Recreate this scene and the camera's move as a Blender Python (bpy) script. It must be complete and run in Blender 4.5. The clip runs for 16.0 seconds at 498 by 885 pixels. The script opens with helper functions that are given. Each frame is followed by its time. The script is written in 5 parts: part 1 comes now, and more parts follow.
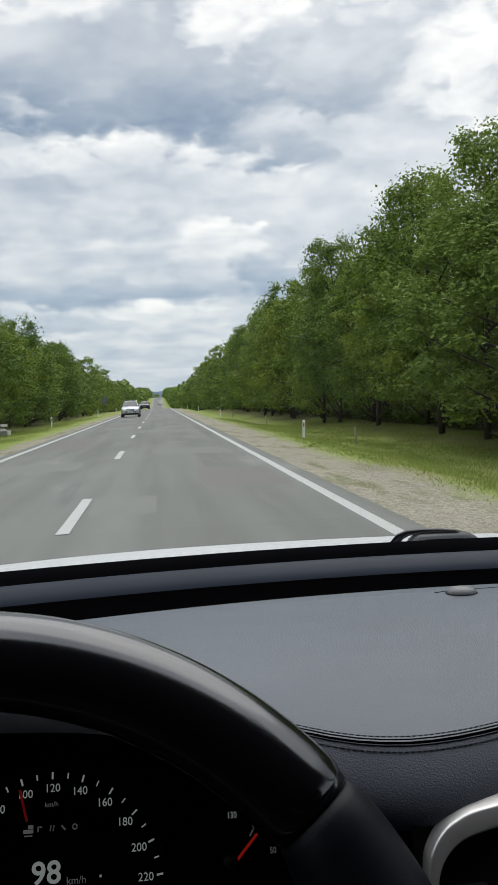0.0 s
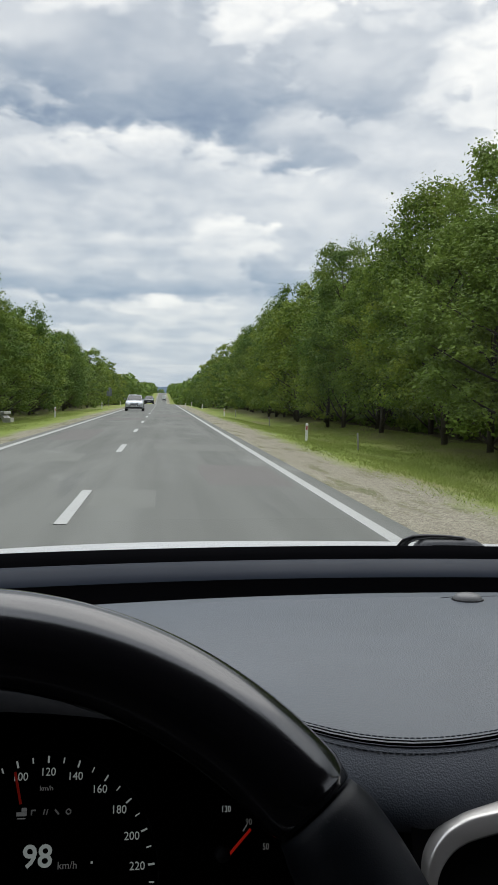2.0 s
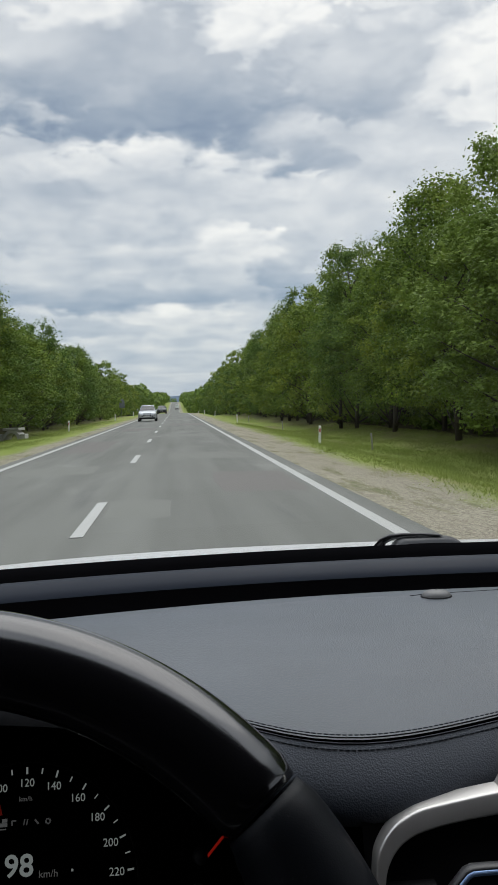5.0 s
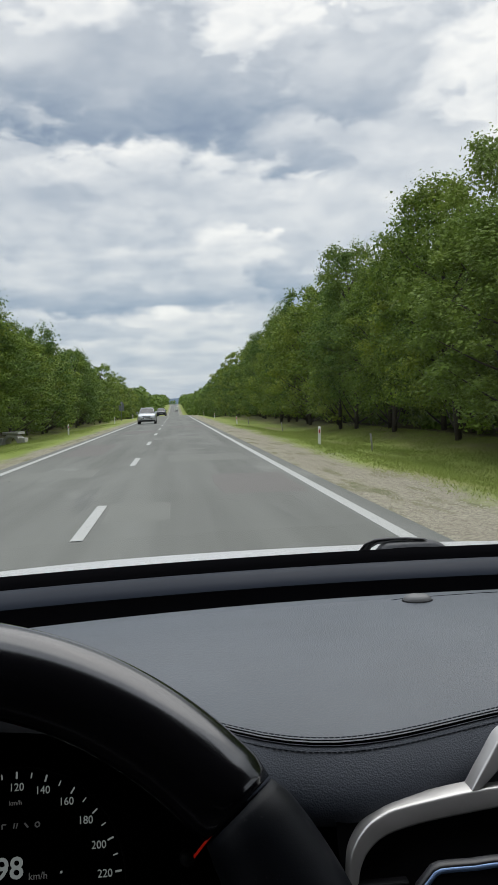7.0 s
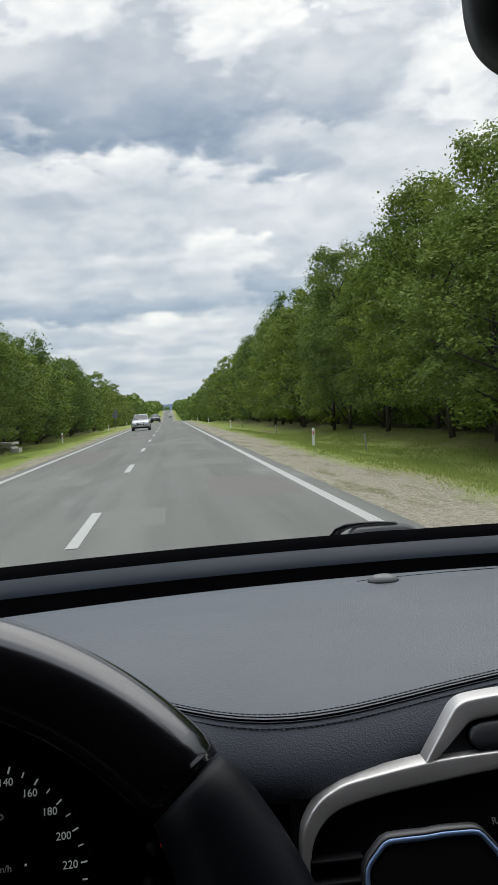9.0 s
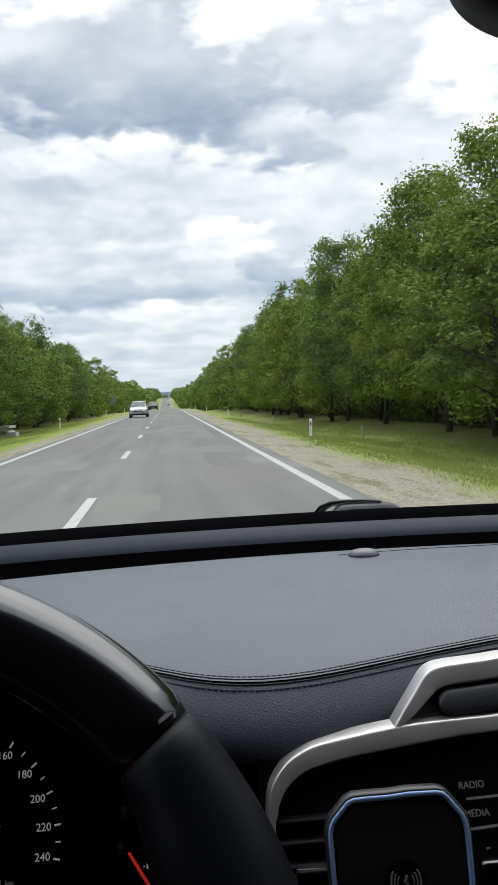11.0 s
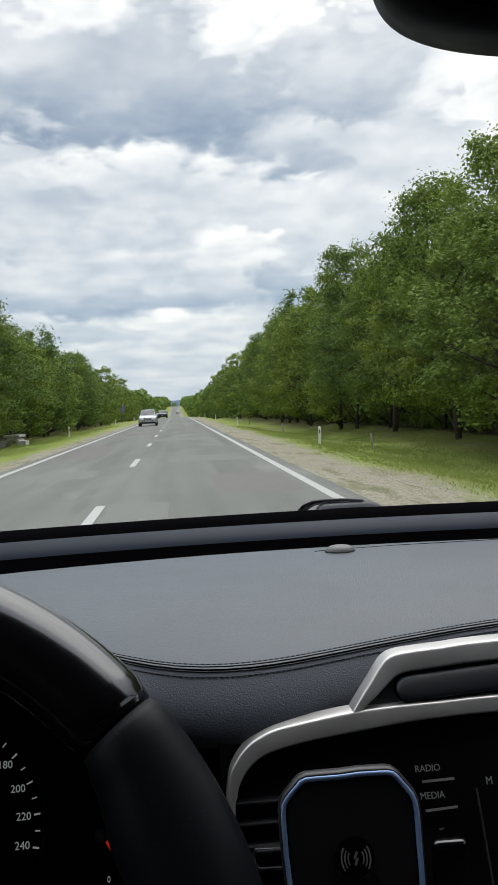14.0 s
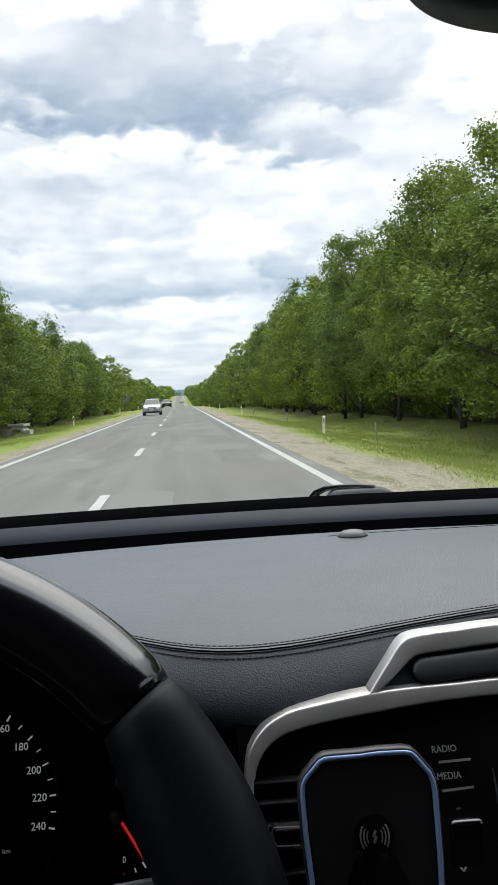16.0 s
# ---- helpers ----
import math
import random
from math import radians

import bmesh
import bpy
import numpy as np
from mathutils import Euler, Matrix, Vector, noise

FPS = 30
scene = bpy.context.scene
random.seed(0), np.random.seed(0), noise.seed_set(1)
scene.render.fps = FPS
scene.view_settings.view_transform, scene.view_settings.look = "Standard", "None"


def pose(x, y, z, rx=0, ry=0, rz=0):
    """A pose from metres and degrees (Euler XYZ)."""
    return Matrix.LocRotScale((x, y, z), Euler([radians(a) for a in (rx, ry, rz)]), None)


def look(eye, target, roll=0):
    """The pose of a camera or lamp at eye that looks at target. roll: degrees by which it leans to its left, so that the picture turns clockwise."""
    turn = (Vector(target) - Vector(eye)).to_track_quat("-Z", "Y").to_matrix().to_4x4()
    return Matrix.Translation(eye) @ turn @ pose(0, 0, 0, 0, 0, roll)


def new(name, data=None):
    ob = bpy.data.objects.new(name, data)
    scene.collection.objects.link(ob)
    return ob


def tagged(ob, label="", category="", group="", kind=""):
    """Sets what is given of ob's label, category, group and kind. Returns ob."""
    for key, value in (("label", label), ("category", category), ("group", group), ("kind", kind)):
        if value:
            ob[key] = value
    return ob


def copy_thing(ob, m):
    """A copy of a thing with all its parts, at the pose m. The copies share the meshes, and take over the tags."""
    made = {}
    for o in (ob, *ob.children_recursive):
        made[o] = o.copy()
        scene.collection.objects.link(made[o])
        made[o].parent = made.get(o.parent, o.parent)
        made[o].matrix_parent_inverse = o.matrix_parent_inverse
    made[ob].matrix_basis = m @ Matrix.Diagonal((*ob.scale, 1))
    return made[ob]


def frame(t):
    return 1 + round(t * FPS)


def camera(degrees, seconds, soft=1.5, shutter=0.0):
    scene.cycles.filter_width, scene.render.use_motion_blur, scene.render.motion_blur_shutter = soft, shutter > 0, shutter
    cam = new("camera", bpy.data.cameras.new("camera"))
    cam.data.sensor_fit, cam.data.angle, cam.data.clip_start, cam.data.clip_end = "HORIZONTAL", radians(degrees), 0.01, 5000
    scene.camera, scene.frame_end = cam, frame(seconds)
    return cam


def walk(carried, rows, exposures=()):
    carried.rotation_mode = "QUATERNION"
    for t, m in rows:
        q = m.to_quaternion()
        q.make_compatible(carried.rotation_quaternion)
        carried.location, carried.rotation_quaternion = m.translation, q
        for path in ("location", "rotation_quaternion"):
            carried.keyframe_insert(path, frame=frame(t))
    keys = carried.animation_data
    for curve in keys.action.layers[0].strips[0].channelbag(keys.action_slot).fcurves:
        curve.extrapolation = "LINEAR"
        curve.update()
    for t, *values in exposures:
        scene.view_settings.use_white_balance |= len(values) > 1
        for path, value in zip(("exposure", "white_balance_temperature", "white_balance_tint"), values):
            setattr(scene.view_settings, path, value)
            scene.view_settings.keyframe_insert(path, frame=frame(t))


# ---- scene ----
cam = camera(32.1, 16.0)
# seconds, x, y, z, pitch, roll, yaw of the camera, held between the front seats of a car on a straight road
PATH = [
    (0.0, 0.0160, 0.0066, 1.5249, -2.91, 2.00, -5.97),
    (0.5, 0.0151, 0.0162, 1.5168, -2.95, 1.37, -5.95),
    (1.0, 0.0107, 0.0159, 1.5177, -3.00, 0.03, -5.87),
    (1.5, 0.0000, 0.0001, 1.5201, -2.90, -1.51, -5.77),
    (2.0, 0.0079, 0.0097, 1.5204, -2.89, -1.14, -5.68),
    (2.5, 0.0216, 0.0173, 1.5124, -2.80, -1.02, -5.68),
    (3.0, 0.0168, 0.0043, 1.5143, -2.71, -0.79, -5.51),
    (3.5, 0.0306, -0.0002, 1.5208, -2.60, 0.66, -5.47),
    (4.0, 0.0238, -0.0067, 1.5256, -2.46, 0.82, -5.11),
    (6.5, 0.0789, -0.0027, 1.5184, -2.67, 2.70, -4.63),
    (7.0, 0.0548, -0.0193, 1.5287, -2.44, 2.17, -4.88),
    (7.5, 0.0681, -0.0108, 1.5120, -2.51, 2.36, -4.90),
    (8.0, 0.0845, -0.0167, 1.5202, -2.55, 2.88, -4.88),
    (8.5, 0.0931, -0.0203, 1.5191, -2.34, 3.93, -5.05),
    (9.0, 0.0801, -0.0156, 1.5119, -2.21, 3.79, -5.29),
    (11.5, 0.0924, -0.0185, 1.4979, -2.98, 2.29, -5.37),
    (12.0, 0.0943, -0.0340, 1.5079, -2.88, 2.76, -5.19),
    (12.5, 0.0815, -0.0374, 1.5012, -2.84, 2.05, -5.45),
    (13.0, 0.0829, -0.0343, 1.4945, -2.63, 1.77, -5.27),
    (13.5, 0.0808, -0.0292, 1.4891, -2.51, 1.90, -5.36),
    (14.0, 0.1113, -0.0337, 1.4906, -2.34, 2.65, -4.79),
    (14.5, 0.0959, -0.0331, 1.4899, -2.45, 2.70, -4.71),
    (15.0, 0.1035, -0.0303, 1.4905, -2.52, 3.03, -4.41),
    (15.5, 0.0978, -0.0260, 1.4822, -2.90, 2.96, -4.47),
    (16.0, 0.1042, -0.0347, 1.4877, -3.03, 2.62, -4.52),
]
walk(cam, [(t, pose(x, y, z, 90 + p, r, w)) for t, x, y, z, p, r, w in PATH],
     [(0.0, 0.05, 6700, 11.5), (1.0, 0.08, 6700, 11.5), (2.0, 0.0, 6700, 11.5), (3.5, 0.0, 6700, 11.5), (4.0, -0.05, 6700, 11.5), (6.5, -0.1, 6700, 11.5), (7.5, 0.02, 6700, 11.5), (8.0, 0.06, 6700, 11.5), (9.0, 0.02, 6700, 11.5), (11.5, 0.34, 6680, 11.5), (12.0, 0.26, 6680, 11.5), (12.5, 0.12, 6680, 11.5), (14.5, 0.2, 6760, 11.5), (16.0, 0.46, 6760, 11.5)])

# ---- sky and light: a bright, broken overcast ----
world = bpy.data.worlds.new("overcast_sky")
scene.world = world
world.use_nodes = True
wn, wl = world.node_tree.nodes, world.node_tree.links
wn.clear()


def wmath(op, a, b=None, c=None, clamp=False):
    n = wn.new("ShaderNodeMath")
    n.operation, n.use_clamp = op, clamp
    for i, v in enumerate((a, b, c)):
        if v is None:
            continue
        if isinstance(v, (int, float)):
            n.inputs[i].default_value = v
        else:
            wl.new(v, n.inputs[i])
    return n.outputs[0]


def wnoise(vec, scale, detail, rough, distortion=0.0):
    n = wn.new("ShaderNodeTexNoise")
    n.inputs["Scale"].default_value = scale
    n.inputs["Detail"].default_value = detail
    n.inputs["Roughness"].default_value = rough
    n.inputs["Distortion"].default_value = distortion
    wl.new(vec, n.inputs["Vector"])
    return n.outputs["Fac"]


def wmix(fac, a, b):
    n = wn.new("ShaderNodeMix")
    n.data_type = "RGBA"
    for sock, v in ((n.inputs[0], fac), (n.inputs[6], a), (n.inputs[7], b)):
        if isinstance(v, tuple):
            sock.default_value = v
        elif isinstance(v, (int, float)):
            sock.default_value = v
        else:
            wl.new(v, sock)
    return n.outputs[2]


def build_sky():
    sky = wn.new("ShaderNodeTexSky")
    sky.sky_type, sky.sun_disc = "NISHITA", False
    sky.sun_elevation, sky.sun_rotation = radians(58), radians(25)
    co = wn.new("ShaderNodeTexCoord").outputs["Generated"]
    sep = wn.new("ShaderNodeSeparateXYZ")
    wl.new(co, sep.inputs[0])
    x, y, z = sep.outputs
    az = wmath("MULTIPLY", wmath("ARCTAN2", x, y), 57.2958)
    el = wmath("MULTIPLY", wmath("ARCSINE", z), 57.2958)
    # the layer of cloud seen in perspective: it draws together towards the horizon
    deep = wmath("ADD", wmath("MAXIMUM", z, 0.0), 0.16)
    layer = wn.new("ShaderNodeCombineXYZ")
    wl.new(wmath("DIVIDE", x, deep), layer.inputs[0])
    wl.new(wmath("MULTIPLY", wmath("DIVIDE", y, deep), 0.8), layer.inputs[1])
    lv = layer.outputs[0]
    soft = wn.new("ShaderNodeCombineXYZ")            # gently flattened heaps, seen face on
    wl.new(wmath("MULTIPLY", az, 0.055), soft.inputs[0])
    wl.new(wmath("MULTIPLY", el, 0.110), soft.inputs[1])
    sv = soft.outputs[0]
    big = wnoise(lv, 1.0, 4.0, 0.5, 0.3)
    puff = wnoise(sv, 3.2, 5.0, 0.52, 0.4)
    curl = wnoise(sv, 8.0, 3.5, 0.48, 0.3)
    drift = wnoise(sv, 2.3, 4.0, 0.5, 0.2)
    wisp = wnoise(lv, 5.0, 4.0, 0.48, 0.2)
    d = wmath("ADD", wmath("MULTIPLY", wmath("SUBTRACT", big, 0.5), 0.9), 0.42)
    d = wmath("ADD", d, wmath("MULTIPLY", wmath("SUBTRACT", wisp, 0.5), 0.75))
    ea = wmath("ADD", wmath("MULTIPLY", wmath("SUBTRACT", drift, 0.5), 1.9), wmath("MULTIPLY", wmath("SUBTRACT", curl, 0.5), 1.5))
    ee = wmath("ADD", wmath("MULTIPLY", wmath("SUBTRACT", puff, 0.5), 2.0), wmath("MULTIPLY", wmath("SUBTRACT", curl, 0.5), 1.25))
    # banks of cloud, from the far sheet to the near heaps: each has a pale top and a grey base
    for a0, e0, wa, we, top, base in BANKS:
        na = wmath("ADD", wmath("DIVIDE", wmath("SUBTRACT", az, a0), wa), ea)
        ne = wmath("ADD", wmath("DIVIDE", wmath("SUBTRACT", el, e0), we), ee)
        inside = wmath("SUBTRACT", 1.0, wmath("ADD", wmath("MULTIPLY", na, na), wmath("MULTIPLY", ne, ne)))
        mask = wn.new("ShaderNodeMapRange")
        mask.interpolation_type = "SMOOTHSTEP"
        wl.new(inside, mask.inputs[0])
        for i, v in enumerate((0.0, 0.82, 0.0, 0.94)):
            mask.inputs[i + 1].default_value = v
        fall = wmath("ADD", wmath("MULTIPLY", ne, -0.5), 0.5, clamp=True)
        tone = wmath("ADD", wmath("MULTIPLY", fall, base - top), top)
        tone = wmath("ADD", tone, wmath("MULTIPLY", wmath("SUBTRACT", curl, 0.5), 0.55))
        tone = wmath("ADD", tone, wmath("MULTIPLY", wmath("SUBTRACT", wisp, 0.5), 0.40))
        d = wmath("ADD", d, wmath("MULTIPLY", mask.outputs[0], wmath("SUBTRACT", tone, d)))
    low = wmath("EXPONENT", wmath("MULTIPLY", wmath("MAXIMUM", el, 0.0), -0.22))
    streak = wn.new("ShaderNodeCombineXYZ")
    wl.new(wmath("MULTIPLY", az, 0.10), streak.inputs[0])
    wl.new(wmath("MULTIPLY", el, 1.1), streak.inputs[1])
    bars = wnoise(streak.outputs[0], 1.0, 5.0, 0.55, 0.3)
    d = wmath("ADD", d, wmath("MULTIPLY", wmath("MULTIPLY", wmath("SUBTRACT", bars, 0.47), 1.3), low))
    fine = wnoise(sv, 13.0, 3.0, 0.5, 0.4)
    d = wmath("ADD", d, wmath("MULTIPLY", wmath("SUBTRACT", fine, 0.5), 0.16))
    ramp = wn.new("ShaderNodeValToRGB")
    wl.new(wmath("ADD", d, 0.0, clamp=True), ramp.inputs[0])
    r = ramp.color_ramp
    r.elements[0].position, r.elements[0].color = 0.04, (1.0, 1.0, 1.0, 1)
    r.elements[1].position, r.elements[1].color = 1.0, (0.225, 0.285, 0.385, 1)
    for p, c in ((0.28, (0.735, 0.765, 0.81, 1)), (0.52, (0.525, 0.567, 0.63, 1)), (0.78, (0.352, 0.408, 0.492, 1))):
        e = r.elements.new(p)
        e.color = c
    # far cloud is creamier where lit and bluer where not
    far_ramp = wn.new("ShaderNodeValToRGB")
    wl.new(wmath("ADD", d, 0.0, clamp=True), far_ramp.inputs[0])
    r = far_ramp.color_ramp
    r.elements[0].position, r.elements[0].color = 0.02, (1.0, 0.985, 0.95, 1)
    r.elements[1].position, r.elements[1].color = 1.0, (0.20, 0.295, 0.45, 1)
    for p, c in ((0.25, (0.76, 0.775, 0.79, 1)), (0.50, (0.52, 0.58, 0.66, 1)), (0.75, (0.335, 0.425, 0.55, 1))):
        r.elements.new(p).color = c
    cloud = wmix(wmath("EXPONENT", wmath("MULTIPLY", wmath("MAXIMUM", el, 0.0), -0.075)), ramp.outputs[0], far_ramp.outputs[0])
    # haze towards the horizon and the brighter dome overhead
    haze = wmath("EXPONENT", wmath("MULTIPLY", wmath("MAXIMUM", el, 0.0), -0.28))
    col = wmix(wmath("MULTIPLY", haze, 0.62), cloud, (0.47, 0.575, 0.71, 1))
    tint = wmix(0.012, col, sky.outputs[0])
    lift = wmath("MULTIPLY", wmath("SUBTRACT", el, 27.0), 0.04, clamp=True)
    bg = wn.new("ShaderNodeBackground")
    wl.new(tint, bg.inputs[0])
    wl.new(wmath("ADD", wmath("MULTIPLY", lift, DOME), 1.0), bg.inputs[1])
    out = wn.new("ShaderNodeOutputWorld")
    wl.new(bg.outputs[0], out.inputs[0])


DOME = 1.6
BANKS = [      # azimuth, height, half widths in degrees, tone of top and base
    (-2.9, 11.6, 11.2, 1.68, 0.35, 0.50),
    (6.3, 23.6, 5.0, 2.81, 0.02, 0.08),
    (-10.5, 26.0, 6.5, 2.40, 0.10, 0.30),
    (15.0, 24.6, 5.0, 2.40, 0.06, 0.22),
    (-4.6, 24.5, 5.6, 1.87, 0.05, 0.12),
    (-1.8, 18.9, 15.2, 3.00, 0.46, 1.10),
    (12.2, 19.4, 4.8, 2.30, 0.25, 0.88),
    (20.6, 20.0, 4.0, 5.20, 0.02, 0.10),
    (7.6, 15.5, 6.7, 1.50, 0.52, 0.80),
    (-3.6, 15.2, 10.8, 1.57, 0.12, 0.38),
    (7.5, 13.7, 5.6, 1.20, 0.16, 0.40),
    (4.3, 10.1, 3.4, 1.80, 0.00, 0.36),
    (-6.1, 7.0, 10.0, 1.20, 0.52, 0.98),
    (7.4, 8.4, 3.3, 1.9, 0.50, 0.90),
    (2.2, 7.2, 4.6, 0.75, 0.45, 0.86),
    (-0.1, 5.7, 5.2, 0.97, 0.05, 0.34),
    (-6.2, 5.0, 6.0, 0.67, 0.50, 0.68),
]
build_sky()
sun = new("sun", bpy.data.lights.new("sun", "SUN"))
sun.data.energy, sun.data.angle, sun.data.color = 1.0, radians(60), (1.0, 0.98, 0.95)
sun.matrix_world = look((0, 0, 50), (-12, -26, 0))

# ---- materials ----
class Mat:
    """A node material with a few short ways to wire it."""

    def __init__(self, name, colour=(0.5, 0.5, 0.5), rough=0.6, metal=0.0, spec=0.5):
        self.m = bpy.data.materials.new(name)
        self.m.use_nodes = True
        self.t = self.m.node_tree
        self.b = self.t.nodes["Principled BSDF"]
        self.b.inputs["Base Color"].default_value = (*colour, 1)
        self.b.inputs["Roughness"].default_value = rough
        self.b.inputs["Metallic"].default_value = metal
        self.b.inputs["Specular IOR Level"].default_value = spec

    def put(self, v, sock):
        if isinstance(v, (int, float)):
            sock.default_value = v
        elif isinstance(v, tuple):
            sock.default_value = (*v, 1) if len(v) == 3 and sock.type == "RGBA" else v
        else:
            self.t.links.new(v, sock)

    def where(self, kind="Object"):
        return self.t.nodes.new("ShaderNodeTexCoord").outputs[kind]

    def place(self):
        return self.t.nodes.new("ShaderNodeNewGeometry").outputs["Position"]

    def stretch(self, v, s):
        n = self.t.nodes.new("ShaderNodeMapping")
        self.put(v, n.inputs["Vector"])
        n.inputs["Scale"].default_value = s
        return n.outputs[0]

    def noise(self, v, scale, detail=4.0, rough=0.55, dist=0.0):
        n = self.t.nodes.new("ShaderNodeTexNoise")
        self.put(v, n.inputs["Vector"])
        for k, x in (("Scale", scale), ("Detail", detail), ("Roughness", rough), ("Distortion", dist)):
            n.inputs[k].default_value = x
        return n.outputs["Fac"]

    def cells(self, v, scale, feature="F1", out="Distance"):
        n = self.t.nodes.new("ShaderNodeTexVoronoi")
        n.feature = feature
        self.put(v, n.inputs["Vector"])
        n.inputs["Scale"].default_value = scale
        return n.outputs[out]

    def math(self, op, a, b=0.0, clamp=False):
        n = self.t.nodes.new("ShaderNodeMath")
        n.operation, n.use_clamp = op, clamp
        self.put(a, n.inputs[0])
        self.put(b, n.inputs[1])
        return n.outputs[0]

    def step(self, v, lo, hi, a=0.0, b=1.0):
        n = self.t.nodes.new("ShaderNodeMapRange")
        n.interpolation_type = "SMOOTHSTEP"
        self.put(v, n.inputs[0])
        for i, x in enumerate((lo, hi, a, b)):
            n.inputs[i + 1].default_value = x
        return n.outputs[0]

    def mix(self, f, a, b, kind="MIX"):
        n = self.t.nodes.new("ShaderNodeMix")
        n.data_type, n.blend_type = "RGBA", kind
        self.put(f, n.inputs[0])
        self.put(a, n.inputs[6])
        self.put(b, n.inputs[7])
        return n.outputs[2]

    def axis(self, v, i):
        n = self.t.nodes.new("ShaderNodeSeparateXYZ")
        self.put(v, n.inputs[0])
        return n.outputs[i]

    def rand(self):
        return self.t.nodes.new("ShaderNodeObjectInfo").outputs["Random"]

    def island(self):
        return self.t.nodes.new("ShaderNodeNewGeometry").outputs["Random Per Island"]

    def set(self, **kw):
        names = {"colour": "Base Color", "rough": "Roughness", "metal": "Metallic", "spec": "Specular IOR Level", "coat": "Coat Weight",
                 "sheen": "Sheen Weight", "emit": "Emission Color", "glow": "Emission Strength"}
        for k, v in kw.items():
            self.put(v, self.b.inputs[names[k]])
        return self

    def bump(self, h, strength=0.3, distance=0.01):
        n = self.t.nodes.new("ShaderNodeBump")
        n.inputs["Strength"].default_value, n.inputs["Distance"].default_value = strength, distance
        self.put(h, n.inputs["Height"])
        self.t.links.new(n.outputs[0], self.b.inputs["Normal"])
        return self


def make_asphalt():
    a = Mat("asphalt", rough=0.85, spec=0.3)
    p = a.place()
    grain = a.noise(p, 55.0, 3.0, 0.6)
    stone = a.cells(p, 70.0)
    lanes = a.noise(a.stretch(p, (1.3, 0.035, 1.0)), 1.0, 4.0, 0.55)
    blot = a.noise(a.stretch(p, (0.6, 0.16, 1.0)), 1.0, 5.0, 0.6, 0.4)
    c = a.mix(a.step(lanes, 0.35, 0.68), (0.139, 0.141, 0.125), (0.182, 0.185, 0.165))
    c = a.mix(a.step(blot, 0.56, 0.70, 0, 0.55), c, (0.226, 0.231, 0.203))
    c = a.mix(a.step(a.noise(a.stretch(p, (0.9, 0.07, 1.0)), 1.7, 3.0), 0.60, 0.75, 0, 0.5), c, (0.085, 0.085, 0.083))
    c = a.mix(a.step(grain, 0.4, 0.75, 0, 0.5), c, (0.085, 0.085, 0.082))
    c = a.mix(a.step(stone, 0.0, 0.25, 0.25, 0), c, (0.27, 0.27, 0.25))
    return a.set(colour=c, rough=a.step(blot, 0.3, 0.8, 0.9, 0.68)).bump(a.math("ADD", grain, stone), 0.25, 0.006).m


def make_paint():
    a = Mat("road_paint", rough=0.6)
    p = a.place()
    worn = a.noise(a.stretch(p, (1.0, 0.5, 1.0)), 7.0, 6.0, 0.7)
    chip = a.noise(p, 28.0, 4.0, 0.65)
    c = a.mix(a.step(worn, 0.58, 0.74, 0, 0.8), (0.41, 0.41, 0.385), (0.24, 0.24, 0.23))
    c = a.mix(a.step(chip, 0.56, 0.66, 0, 0.65), c, (0.19, 0.19, 0.18))
    return a.set(colour=c).bump(chip, 0.15, 0.004).m


def make_ground():
    a = Mat("verge", rough=0.95, spec=0.1)
    p = a.place()
    x, y = a.axis(p, 0), a.axis(p, 1)
    ragged = a.math("MULTIPLY", a.math("SUBTRACT", a.noise(a.stretch(p, (0.5, 0.22, 1)), 1.0, 6.0, 0.65), 0.5), 1.9)
    off = a.math("ABSOLUTE", a.math("ADD", x, 1.0))                     # distance from the road's middle
    off = a.math("ADD", off, ragged)
    off = a.math("ADD", off, a.math("MULTIPLY", a.math("LESS_THAN", x, -1.0), 0.8))      # a narrower shoulder across the road
    # gravel
    st = a.axis(a.cells(p, 26.0, out="Color"), 0)
    gr = a.mix(a.noise(p, 7.0, 5.0, 0.7), (0.285, 0.260, 0.195), (0.46, 0.425, 0.325))
    gr = a.mix(a.step(st, 0.1, 0.9, 0, 0.6), gr, (0.13, 0.115, 0.09))
    gr = a.mix(a.step(a.noise(a.stretch(p, (1.6, 0.35, 1)), 1.0, 5.0, 0.65), 0.48, 0.66, 0, 0.75), gr, (0.13, 0.135, 0.055))
    # grass
    big = a.noise(a.stretch(p, (0.35, 0.08, 1)), 1.0, 5.0, 0.6)
    small = a.noise(p, 3.5, 6.0, 0.7)
    g = a.mix(a.step(big, 0.35, 0.68), (0.210, 0.268, 0.060), (0.300, 0.350, 0.095))
    g = a.mix(a.step(small, 0.42, 0.72, 0, 0.35), g, (0.110, 0.150, 0.032))
    g = a.mix(a.step(a.noise(a.stretch(p, (0.22, 0.05, 1)), 1.7, 4.0), 0.47, 0.68, 0, 0.7), g, (0.255, 0.225, 0.115))
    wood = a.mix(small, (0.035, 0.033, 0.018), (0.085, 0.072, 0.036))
    c = a.mix(a.step(off, 5.2, 6.2), gr, g)
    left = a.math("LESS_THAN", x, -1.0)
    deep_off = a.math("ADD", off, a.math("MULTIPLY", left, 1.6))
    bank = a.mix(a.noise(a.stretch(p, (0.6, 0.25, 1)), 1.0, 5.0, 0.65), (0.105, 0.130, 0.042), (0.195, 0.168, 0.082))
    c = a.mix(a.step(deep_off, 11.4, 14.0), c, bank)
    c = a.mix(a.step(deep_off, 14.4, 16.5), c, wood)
    return a.set(colour=c).bump(a.math("ADD", a.cells(p, 26.0), small), 0.6, 0.03).m


